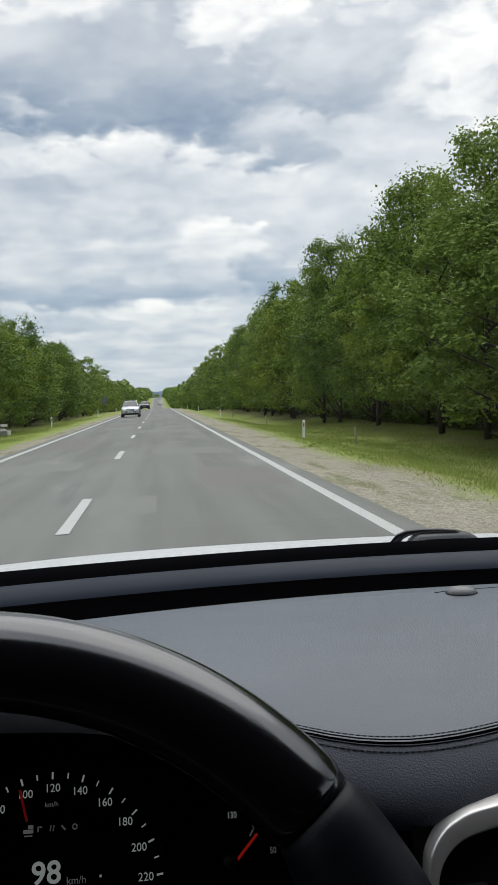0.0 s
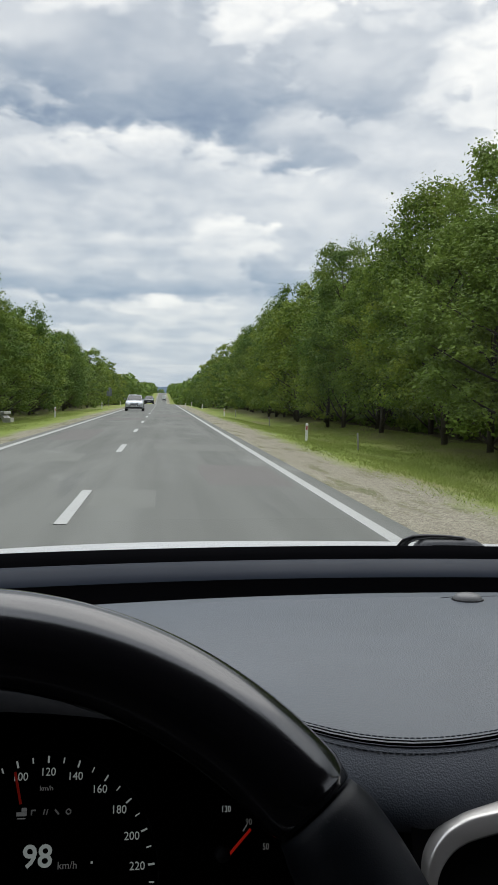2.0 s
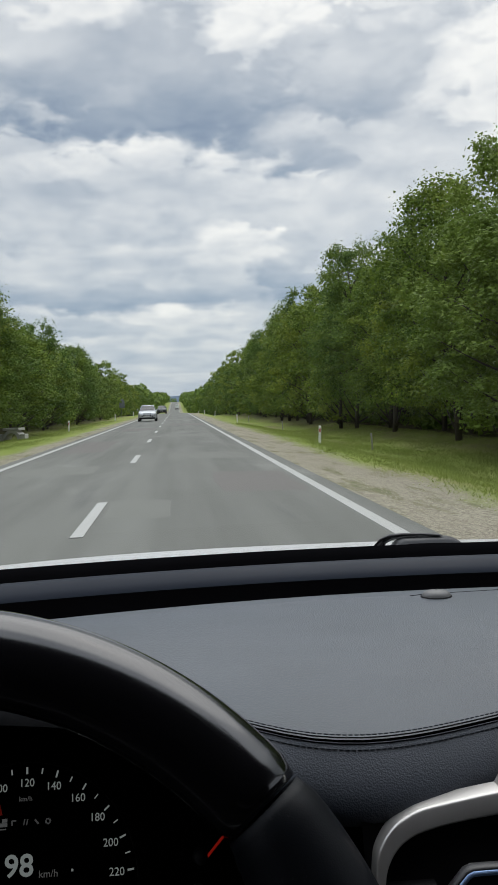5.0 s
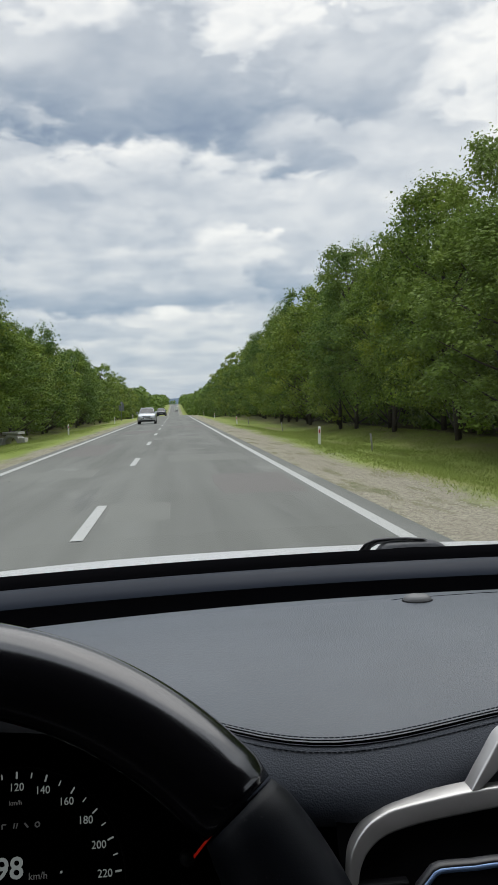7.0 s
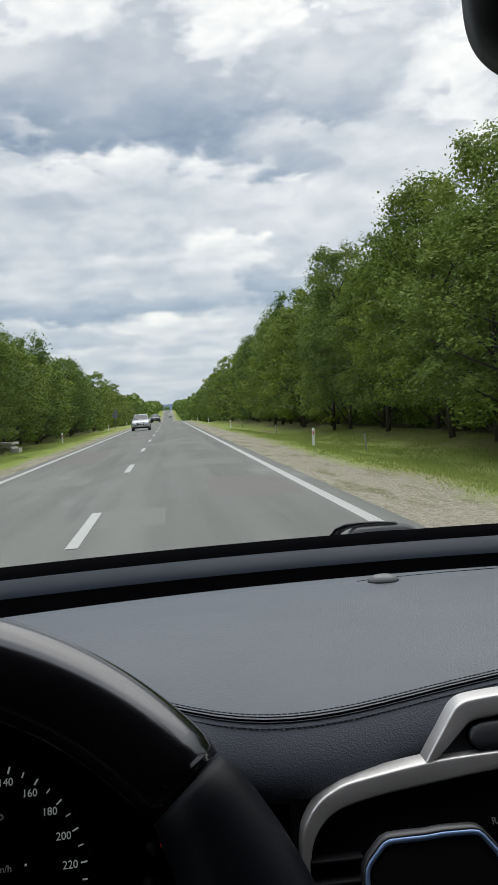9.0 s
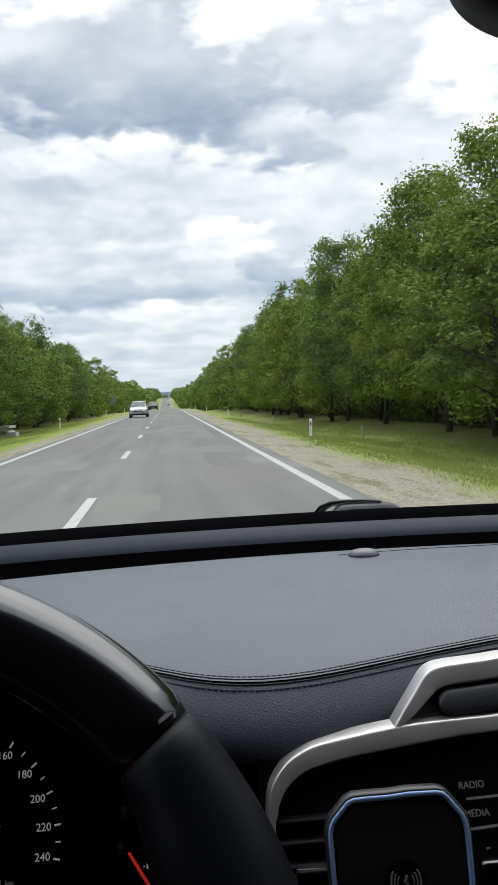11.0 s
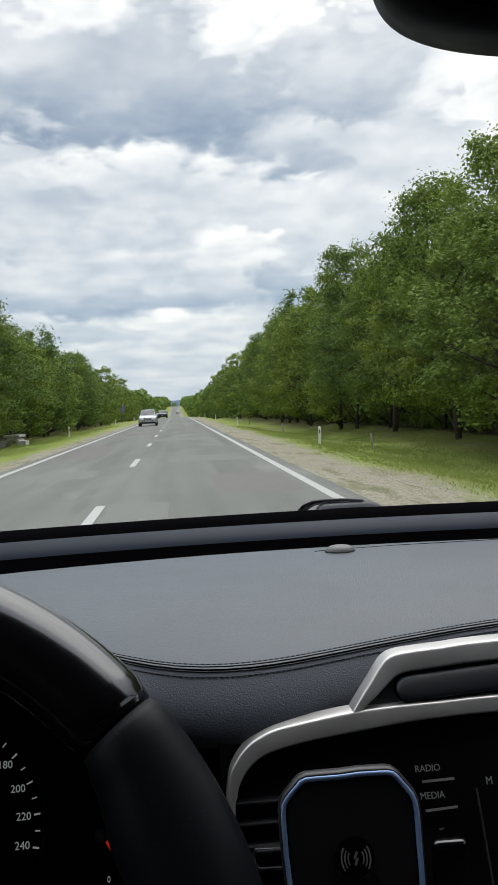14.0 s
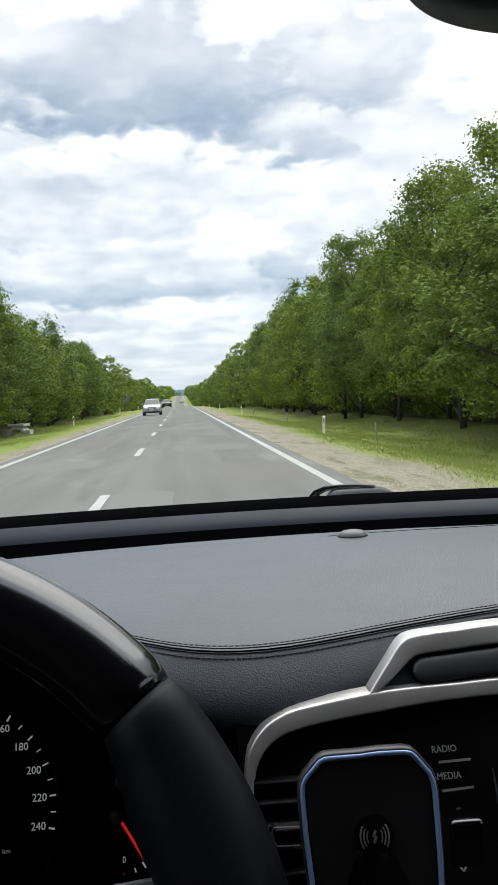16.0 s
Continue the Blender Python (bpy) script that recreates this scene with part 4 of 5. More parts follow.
def build_dash():
    dash = thing("dashboard", "dark grey leather-grained car dashboard with stitched edge", "dashboard", at=(0, 0, 0))
    bm = bmesh.new()
    rows = []
    for k in range(15):
        u = k / 14
        row = []
        for x in XS:
            y0, y1 = stitch_y(x) + 0.0015, arc(x, 1.022)
            y = y0 + (y1 - y0) * u
            row.append(cab(x, y, top_z(y) + 0.010 * math.sin(math.pi * u) - 0.0042 * (1 - u) ** 6))
        rows.append(row)
    rows.append([cab(x, arc(x, 1.028), top_z(1.0) - 0.006) for x in XS])
    rows.append([cab(x, arc(x, 1.030), top_z(1.0) - 0.05) for x in XS])
    add_loft(bm, rows)
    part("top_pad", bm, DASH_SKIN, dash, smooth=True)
    bm = bmesh.new()
    rows = []
    for u in range(9):
        a = u / 8
        row = []
        for x in XS:
            y0 = stitch_y(x)
            row.append(cab(x, y0 - 0.004 - 0.030 * math.sin(a * 1.9), top_z(y0) - 0.004 - (0.012 + 0.042 * smooth_step(0.06, 0.17, x)) * a))
        rows.append(row)
    add_loft(bm, rows)
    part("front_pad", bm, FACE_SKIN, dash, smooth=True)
    for dy, dz, r in ((0.001, -0.0010, 0.0006), (-0.0052, -0.0036, 0.0005)):
        bm = bmesh.new()
        pts = [cab(x, stitch_y(x) + dy, top_z(stitch_y(x)) + dz - 0.001) for x in XS]
        add_tube(bm, pts, [r * S] * len(pts), 6)
        part("seam", bm, THREAD, dash, "dark stitched seam", smooth=True)
    for dy, dz in ((0.0036, -0.0006), (-0.0088, -0.0078)):
        bm = bmesh.new()
        x = -0.80
        while x < 1.45:
            q = [cab(v, stitch_y(v) + dy, top_z(stitch_y(v)) + dz) for v in (x, x + 0.0014, x + 0.0028, x + 0.0042)]
            add_tube(bm, q, [0.0003 * S, 0.0006 * S, 0.0006 * S, 0.0003 * S], 5)
            x += 0.0048
        tagged(part("stitching", bm, STITCH, dash, smooth=True), kind="stuff")
    # the gap, the defroster ridge and the cowl under the glass
    bm = bmesh.new()
    add_loft(bm, [[cab(x, arc(x, y), z) for x in XS] for y, z in ((1.02, 1.06), (1.10, 1.06), (1.122, 1.118), (1.1245, 1.129))])
    part("defroster_gap", bm, MATT, dash, smooth=True)
    bm = bmesh.new()
    add_loft(bm, [[cab(x, arc(x, y), z) for x in XS] for y, z in ((1.1245, 1.128), (1.127, 1.1320), (1.134, 1.1375), (1.146, 1.1430), (1.158, 1.1468), (1.165, 1.1460), (1.170, 1.12))])
    part("defroster_ridge", bm, RIDGE, dash, smooth=True)
    bm = bmesh.new()
    add_loft(bm, [[cab(x, arc(x, y), z) for x in XS] for y, z in ((1.17, 1.12), (1.18, 1.150), (1.20, 1.1570), (1.212, 1.1560), (1.22, 1.05))])
    part("glass_edge", bm, MATT, dash, smooth=True)
    return dash


def build_wheel():
    cx, cy, cz, R, tilt = WHEEL
    w = thing("steering_wheel", "black steering wheel with glossy upper rim and leather grips", "steering wheel", at=cab(cx, cy, cz))
    r = 0.0360
    a, b = Vector((1, 0, 0)), Vector((0, math.sin(tilt), math.cos(tilt)))
    n = a.cross(b)

    def rim(t0, t1, rr, mat, name, widen=0.0):
        """A length of rim; widen thickens it inwards along the way, as a thumb rest."""
        bm = bmesh.new()
        rows = []
        steps = int(abs(t1 - t0) / 0.022)
        for k in range(steps + 1):
            u = k / steps
            t = t0 + (t1 - t0) * u
            d = a * math.cos(t) + b * math.sin(t)
            wide = rr * (1 + widen * smooth_step(0, 0.16, u) * (1 - smooth_step(0.8, 1.0, u)))
            end = min(1.0, 0.90 + 0.10 * min(k, steps - k) / 2)
            rows.append([(d * (R - wide) + (d * math.cos(q) * wide + n * math.sin(q) * rr * 0.92) * end) * S for q in (2 * math.pi * i / 28 for i in range(28))])
        g = add_loft(bm, rows, closed=True)
        bm.faces.new(g[0][::-1])
        bm.faces.new(g[-1])
        bmesh.ops.recalc_face_normals(bm, faces=bm.faces)
        part(name, bm, mat, w, smooth=True)

    rim(NOTCH, math.pi - NOTCH, r, PIANO, "upper_rim")
    rim(NOTCH - 0.008, -0.9, r * 1.03, RIM_SKIN, "grip", 0.22)
    rim(math.pi - NOTCH + 0.008, math.pi + 0.9, r * 1.03, RIM_SKIN, "grip", 0.22)
    rim(-0.9, -math.pi + 0.9, r, RIM_SKIN, "lower_rim")
    bm = bmesh.new()
    bmesh.ops.create_uvsphere(bm, u_segments=24, v_segments=12, radius=0.085 * S)
    for v in bm.verts:
        v.co = a * v.co.x + b * v.co.y + n * v.co.z * 0.35
    part("hub", bm, SOFT_BLACK, w, smooth=True)
    for side in (-1, 1):
        def slab(outline, lo, hi, bevel):
            bm = bmesh.new()
            back, front = [[bm.verts.new((a * side * x + b * z + n * k) * S) for x, z in outline] for k in (lo, hi)]
            bm.faces.new(front)
            bm.faces.new(back[::-1])
            for q in range(len(outline)):
                bm.faces.new((back[q], back[(q + 1) % len(outline)], front[(q + 1) % len(outline)], front[q]))
            bmesh.ops.recalc_face_normals(bm, faces=bm.faces)
            bmesh.ops.bevel(bm, geom=bm.edges[:], offset=bevel * S, segments=2, affect="EDGES", profile=0.5)
            return bm

        spoke = part("spoke", slab([(0.05, -0.05), (0.20, -0.03), (0.31, -0.02), (0.31, 0.080), (0.235, 0.090), (0.05, 0.06)], -0.020, 0.0, 0.004), SOFT_BLACK, w, smooth=False)
        part("spoke_trim", slab([(0.16, 0.040), (0.285, 0.055), (0.294, 0.093), (0.284, 0.102), (0.240, 0.098), (0.16, 0.070)], -0.002, 0.006, 0.002), SPOKE_GREY, spoke, "satin grey button panel")


WHEEL = (-0.1369, 0.5051, 0.8787, 0.3755, 0.4514)
NOTCH = 0.70
build_dash()
build_wheel()

# ---- instrument cluster ----
def on_gauge(x, z, out=0.0):
    """A place on the leaning face of the instruments; out brings it towards the driver."""
    z -= 0.008
    return cab(x - 0.003, 0.900 + 0.33 * (z - 0.93) - out, z)


def on_stack(x, z, out=0.0):
    """A place on the leaning face of the centre stack."""
    return cab(x, 0.597 + 0.5 * (z - 1.01) - out, z)


def face_matrix(place, p0, p1):
    """Axes for flat writing on a leaning face at p0 (x along the face, y up it)."""
    o, up = place(p0, p1), (place(p0, p1 + 0.01) - place(p0, p1)).normalized()
    right = Vector((1, 0, 0))
    m = Matrix((right, up, right.cross(up))).transposed().to_4x4()
    m.translation = o
    return m


def writing(text, height, m, material, parent, name="lettering", bold=0.0, squeeze=1.0):
    """A line of built-in type as a mesh, centred at m."""
    cu = bpy.data.curves.new(name, "FONT")
    cu.body, cu.size, cu.align_x, cu.align_y = text, height * 1.38, "CENTER", "CENTER"
    cu.offset, cu.extrude, cu.resolution_u = bold, 0.0002, 3
    ob = bpy.data.objects.new(name, cu)
    me = bpy.data.meshes.new_from_object(ob)
    bpy.data.objects.remove(ob)
    bm = bmesh.new()
    bm.from_mesh(me)
    bmesh.ops.remove_doubles(bm, verts=bm.verts, dist=1e-6)
    bm.to_mesh(me)
    bm.free()
    me.transform(m @ Matrix.Diagonal((squeeze, 1, 1, 1)))
    me.materials.clear()
    me.materials.append(material)
    o = new(name, me)
    o.parent = parent
    return o


def bar(place, a, b, w, material, parent, name, out=0.004, label=""):
    """A thin raised bar on a leaning face, between two places."""
    bm = bmesh.new()
    pa, pb = place(a[0], a[1], out), place(b[0], b[1], out)
    d = (pb - pa).normalized()
    m = face_matrix(place, a[0], a[1])
    n = Vector((m[0][2], m[1][2], m[2][2]))
    s = d.cross(n).normalized() * w * S / 2
    vs = [pa - s, pa + s, pb + s, pb - s]
    lo = [bm.verts.new(v - n * 0.0008) for v in vs]
    hi = [bm.verts.new(v + n * 0.0008) for v in vs]
    bm.faces.new(hi)
    for i in range(4):
        bm.faces.new((lo[i], lo[(i + 1) % 4], hi[(i + 1) % 4], hi[i]))
    bmesh.ops.recalc_face_normals(bm, faces=bm.faces)
    return part(name, bm, material, parent, label)


def build_cluster():
    c = thing("instrument_cluster", "black instrument cluster with lit white dial numbers behind the steering wheel", "instrument cluster", at=(0, 0, 0))
    bm = bmesh.new()
    add_loft(bm, [[on_gauge(x, z, -0.012) for x in (-0.55, -0.2, 0.2, 0.28)] for z in (0.70, 0.9, 1.09)])
    part("face", bm, MATT, c)
    cx, cz = -0.0975, 0.881
    bm = bmesh.new()
    ring = []
    for k in range(65):
        t = 2 * math.pi * k / 64
        ring.append(on_gauge(cx + 0.1165 * math.cos(t), cz + 0.1165 * math.sin(t), 0.002))
    add_tube(bm, ring, [0.0006] * len(ring), 6)
    part("dial_ring", bm, BLACK, c, smooth=True)
    lift = lambda x, z, o=0.0: on_gauge(x, z, 0.004)
    for i in range(25):                       # ticks every 10 km/h
        t = math.radians(89.5 - (i * 10 - 120) * 0.835)
        half, wide = (0.0033, 0.0016) if i % 2 == 0 else (0.0026, 0.0011)
        bar(on_gauge, (cx + (0.1092 - half) * math.cos(t), cz + (0.1092 - half) * math.sin(t)),
            (cx + (0.1092 + half) * math.cos(t), cz + (0.1092 + half) * math.sin(t)), wide, DIAL_INK, c, "tick")
    for i in range(13):
        t = math.radians(89.5 - (i * 20 - 120) * 0.835)
        r = 0.0945 + 0.0028 * max(0.0, math.sin(t))
        writing(str(i * 20), 0.0083 * S, face_matrix(lift, cx + r * math.cos(t), cz + r * math.sin(t)), DIAL_INK, c, "dial_number", squeeze=0.94)
    writing("km/h", 0.0050 * S, face_matrix(lift, -0.0976, 0.9635), DIAL_DIM, c, "dial_unit")
    writing("98", 0.0220 * S, face_matrix(lift, -0.1035, 0.9015), DIAL_INK, c, "speed_readout", 0.0003)
    writing("km/h", 0.0072 * S, face_matrix(lift, -0.0735, 0.8935), DIAL_DIM, c, "speed_unit")
    bar(on_gauge, (-0.0501, 0.8955), (-0.0481, 0.8955), 0.002, DIAL_INK, c, "dot")
    bar(on_gauge, (-0.068, 0.8435), (-0.0475, 0.8435), 0.0050, DIAL_FAINT, c, "odometer_bar")
    writing("km", 0.0052 * S, face_matrix(lift, -0.0385, 0.8427), DIAL_DIM, c, "odometer_unit")
    # the row of menu signs: a car, a turn, notes, a spanner and a cog
    bar(on_gauge, (-0.1265, 0.9405), (-0.1165, 0.9405), 0.0034, DIAL_DIM, c, "menu_icon")
    bar(on_gauge, (-0.1215, 0.9445), (-0.1165, 0.9445), 0.0034, DIAL_DIM, c, "menu_icon")
    bar(on_gauge, (-0.1255, 0.9365), (-0.1175, 0.9365), 0.0008, DIAL_DIM, c, "menu_icon")
    bar(on_gauge, (-0.1115, 0.9395), (-0.1115, 0.9440), 0.0012, DIAL_FAINT, c, "menu_icon")
    bar(on_gauge, (-0.1115, 0.9437), (-0.1075, 0.9437), 0.0012, DIAL_FAINT, c, "menu_icon")
    for x in (-0.0995, -0.0965):
        bar(on_gauge, (x, 0.9395), (x + 0.0012, 0.9445), 0.0009, DIAL_FAINT, c, "menu_icon")
    bar(on_gauge, (-0.0880, 0.9440), (-0.0840, 0.9395), 0.0014, DIAL_FAINT, c, "menu_icon")
    for k in range(6):
        a, b = (math.radians(60 * q) for q in (k, k + 0.8))
        bar(on_gauge, (-0.0743 + 0.0024 * math.cos(a), 0.9417 + 0.0024 * math.sin(a)), (-0.0743 + 0.0024 * math.cos(b), 0.9417 + 0.0024 * math.sin(b)), 0.0012, DIAL_FAINT, c, "menu_icon")
    # speed needle, temperature and fuel gauges
    bar(on_gauge, (-0.1227, 0.9501), (-0.1300, 0.9795), 0.0022, NEEDLE_DIM, c, "speed_needle", 0.005)
    writing("130", 0.0064 * S, face_matrix(lift, 0.0879, 0.9399), DIAL_INK, c, "gauge_number", squeeze=0.8)
    writing("90", 0.0064 * S, face_matrix(lift, 0.1115, 0.9275), DIAL_FAINT, c, "gauge_number", squeeze=0.8)
    writing("50", 0.0064 * S, face_matrix(lift, 0.1290, 0.9045), DIAL_DIM, c, "gauge_number", squeeze=0.8)
    for x, z in ((0.1055, 0.9195), (0.1075, 0.9225)):
        bar(on_gauge, (x, z), (x + 0.0018, z + 0.0022), 0.0010, DIAL_DIM, c, "tick")
    bar(on_gauge, (0.0887, 0.8975), (0.1131, 0.9218), 0.0024, NEEDLE_LOW, c, "temperature_needle", 0.006)
    writing("0", 0.0068 * S, face_matrix(lift, 0.0862, 0.8252), DIAL_INK, c, "gauge_number", squeeze=0.8)
    writing("1/2", 0.0066 * S, face_matrix(lift, 0.1110, 0.8388), DIAL_INK, c, "gauge_number", squeeze=0.85)
    writing("1", 0.0068 * S, face_matrix(lift, 0.1334, 0.8590), DIAL_INK, c, "gauge_number", squeeze=0.8)
    part("fuel_mark", box((-0.0016 * S, -0.0026 * S, 0), (0.0016 * S, 0.0026 * S, 0.0004), m=face_matrix(lift, 0.1045, 0.8470)), DIAL_INK, c)
    bar(on_gauge, (0.1068, 0.8450), (0.1068, 0.8485), 0.0007, DIAL_INK, c, "fuel_mark")
    bar(on_gauge, (0.0998, 0.8470), (0.1008, 0.8470), 0.0010, DIAL_INK, c, "fuel_mark")
    bar(on_gauge, (0.0835, 0.8640), (0.1093, 0.8232), 0.0028, NEEDLE, c, "fuel_needle", 0.006)
    hub = (0.0800, 0.8664)
    for t, long in ((-84, 0), (-71, 1), (-60, 2), (-52, 1), (-41, 3), (-33, 1), (-26, 1), (-9, 2)):
        t = math.radians(t)
        r0, r1 = 0.0535 - 0.0010 * long, 0.0555 + 0.0012 * long
        bar(on_gauge, (hub[0] + r0 * math.cos(t), hub[1] + r0 * math.sin(t)), (hub[0] + r1 * math.cos(t), hub[1] + r1 * math.sin(t)), 0.0011 + 0.0003 * (long > 1), NEEDLE_DIM if t < -1.4 else DIAL_INK, c, "tick")
    for x, z in ((0.0845, 0.8988), hub):
        bm = bmesh.new()
        bmesh.ops.create_cone(bm, cap_ends=True, segments=20, radius1=0.009 * S, radius2=0.007 * S, depth=0.008 * S)
        bm.transform(face_matrix(lift, x, z))
        part("needle_hub", bm, SOFT_BLACK, c, smooth=True)
    # the binnacle over and round the instruments
    bm = bmesh.new()
    rows = []
    for y, grow in ((0.905, -0.008), (0.80, 0.0), (0.70, 0.004), (0.665, 0.006), (0.66, 0.012), (0.675, 0.020), (0.80, 0.022), (0.92, 0.02)):
        row = []
        for k in range(33):
            t = math.pi * (k / 32)
            row.append(cab(-0.13 - (0.30 + grow) * math.cos(t), y + 0.03 * (1 - math.sin(t)), 0.86 + (0.254 + grow) * math.sin(t) ** 0.5))
        rows.append(row)
    add_loft(bm, rows[:5])
    part("binnacle", bm, MATT, c, "matt black hood over the dials", smooth=True)
    bm = bmesh.new()
    add_loft(bm, rows[4:])
    part("hood_top", bm, HOOD, c, "grained dark top of the hood", smooth=True)


# ---- centre stack ----
def build_stack():
    p = thing("centre_console", "black centre console panel with a satin silver surround", "centre console", at=(0, 0, 0))
    bm = bmesh.new()
    add_loft(bm, [[on_stack(x, z, -0.010) for x in (0.200, 0.4, 0.62)] for z in (0.80, 0.95, 1.050)])
    part("panel", bm, PANEL, p)

    def eased(pts, steps=4):
        """More points along a line, bending smoothly through the given ones."""
        q = [Vector(v) for v in pts]
        made = []
        for i in range(len(q) - 1):
            p0, p1, p2, p3 = q[max(0, i - 1)], q[i], q[i + 1], q[min(len(q) - 1, i + 2)]
            for k in range(steps):
                t = k / steps
                made.append(0.5 * (2 * p1 + (p2 - p0) * t + (2 * p0 - 5 * p1 + 4 * p2 - p3) * t * t + (3 * p1 - p0 - 3 * p2 + p3) * t ** 3))
        return made + [q[-1]]

    def band(outer, inner, mat, name, label, out=0.005):
        bm = bmesh.new()
        rows = []
        outer, inner = eased(outer), eased(inner)
        for (xo, zo), (xi, zi) in zip(outer, inner):
            rows.append([on_stack(xo, zo, -0.012)] + [on_stack(xo + (xi - xo) * k, zo + (zi - zo) * k, out * d) for k, d in ((0.0, 0.55), (0.03, 0.85), (0.08, 0.96), (0.16, 1.0), (0.5, 1.05), (0.84, 1.0), (0.92, 0.95), (0.97, 0.8), (1.0, 0.5))] + [on_stack(xi, zi, -0.03)])
        add_loft(bm, rows)
        return part(name, bm, mat, p, label, smooth=True)

    outer = [(0.1985, 0.86), (0.2000, 0.95), (0.2029, 1.0063), (0.2038, 1.0169), (0.2053, 1.0250), (0.2076, 1.0318), (0.2118, 1.0381), (0.2165, 1.0434), (0.2228, 1.0486), (0.2305, 1.0526), (0.2443, 1.0574),
             (0.2716, 1.0614), (0.3079, 1.0656), (0.343, 1.0674), (0.3816, 1.0682), (0.4149, 1.0693), (0.52, 1.0700), (0.62, 1.0700)]
    inner = [(0.2045, 0.86), (0.2065, 0.95), (0.2092, 1.0058), (0.2112, 1.0138), (0.2122, 1.0180), (0.2140, 1.0222), (0.2168, 1.0268), (0.2206, 1.0312), (0.2268, 1.0361), (0.2345, 1.0400), (0.2450, 1.0430),
             (0.2700, 1.0472), (0.3104, 1.0512), (0.3518, 1.0550), (0.3794, 1.0565), (0.4123, 1.0574), (0.52, 1.0580), (0.62, 1.0580)]
    band(outer, inner, SILVER, "lower_surround", "satin silver trim")
    o2 = [(0.3079, 1.0656), (0.3170, 1.0760), (0.3268, 1.0868), (0.3345, 1.0955), (0.3395, 1.1000), (0.3455, 1.1030), (0.3540, 1.1047), (0.3721, 1.1060), (0.3893, 1.1069), (0.4237, 1.1090), (0.53, 1.1110), (0.62, 1.1105)]
    i2 = [(0.3177, 1.0672), (0.3276, 1.0737), (0.3370, 1.0805), (0.3425, 1.0845), (0.3464, 1.0873), (0.3508, 1.0889), (0.3570, 1.0900), (0.3708, 1.0910), (0.3863, 1.0918), (0.4203, 1.0938), (0.53, 1.0955), (0.62, 1.0950)]
    band(o2, i2, SILVER, "upper_surround", "satin silver trim")
    bm = bmesh.new()
    add_loft(bm, [[on_stack(x, z, -0.004) for x in (x0, 0.4, 0.62)] for x0, z in ((0.314, 1.060), (0.326, 1.074), (0.338, 1.084), (0.352, 1.0925))])
    part("vent_plate", bm, SATIN_DARK, p)
    # the air vent's rounded flap, on a larger black sheet for the recess's shade
    for grow, depth, mat, name in ((0.0013, 0.0, MATT, "vent_recess_shade"), (0.0, 0.005, FLAP, "vent_flap")):
        bm = bmesh.new()
        rows = []
        for k in range(41):
            x = 0.3462 - grow + (0.47 - 0.3462 + 2 * grow) * (k / 40) ** 1.6
            e = min(1.0, (x - 0.3462 + grow) / 0.013)
            half = (0.0088 + grow + 0.006 * (x - 0.3462)) * math.sqrt(max(0.0, 1 - (1 - e) ** 2.4)) + 0.0004
            zc = 1.0775 + (x - 0.3462) * 0.052
            rows.append([on_stack(x, zc + half * math.sin(a), depth * (0.3 + math.cos(a) ** 0.6 if math.cos(a) > 0 else 0.3) - 0.001) for a in (math.pi * (i / 10 - 0.5) for i in range(11))])
        add_loft(bm, rows)
        part(name, bm, mat, p, smooth=True)
    # vent slats beside the holder
    for z in (1.0078, 0.9943, 0.9800, 0.9650, 0.9499):
        bm = bmesh.new()
        add_loft(bm, [[on_stack(x, z + dz, o) for x in (0.2105, 0.225, 0.250)] for dz, o in ((0.0014, -0.010), (0.0014, -0.003), (0, -0.001), (-0.0014, -0.003), (-0.0016, -0.010))])
        part("vent_slat", bm, SLAT, p, smooth=True)
    # the clip that grips a slat: a dark block with a bright lip round it
    bm = box((0, 0, 0), (0.022 * S, 0.012 * S, 0.011 * S), 0.0012)
    bm.transform(Matrix.Translation(on_stack(0.2215, 0.9745, 0.010)))
    part("vent_tab", bm, BLACK, p)
    bm = bmesh.new()
    lip = [on_stack(x, z, 0.013) for x, z in ((0.2420, 0.9850), (0.2215, 0.9858), (0.2198, 0.9835), (0.2205, 0.9775), (0.2235, 0.9742), (0.2400, 0.9738))]
    add_tube(bm, lip, [0.0005] * len(lip), 6)
    part("vent_tab_lip", bm, SATIN_DARK, p, "thin bright outline", smooth=True)
    # buttons and screen
    writing("RADIO", 0.0054 * S, face_matrix(lambda x, z, o=0.0: on_stack(x, z, -0.006), 0.3637, 1.0200), DIAL_FAINT, p, "button_lettering", squeeze=0.9)
    writing("MEDIA", 0.0054 * S, face_matrix(lambda x, z, o=0.0: on_stack(x, z, -0.006), 0.3644, 1.0020), DIAL_FAINT, p, "button_lettering", squeeze=0.9)
    bar(lambda x, z, o=0.0: on_stack(x, z, -0.005), (0.3577, 1.0119), (0.3833, 1.0124), 0.0019, SILVER, p, "button_edge")
    bar(lambda x, z, o=0.0: on_stack(x, z, -0.005), (0.3572, 0.9930), (0.3823, 0.9940), 0.0019, SILVER, p, "button_edge")
    # a small glossy block below the buttons, with a bright corner and a small chevron
    bm = box((0, 0, 0), (0.026 * S, 0.010 * S, 0.036 * S), 0.004 * S, 3)
    bm.transform(Matrix.Translation(on_stack(0.3520, 0.9500, 0.010)))
    part("dark_block", bm, PIANO, p, "glossy black block", smooth=True)
    bar(lambda x, z, o=0.0: on_stack(x, z, 0.011), (0.3715, 0.9765), (0.3795, 0.9785), 0.0018, SILVER, p, "block_corner")
    bar(lambda x, z, o=0.0: on_stack(x, z, 0.011), (0.3622, 0.9872), (0.3650, 0.9876), 0.0012, GREY_INK, p, "block_corner")
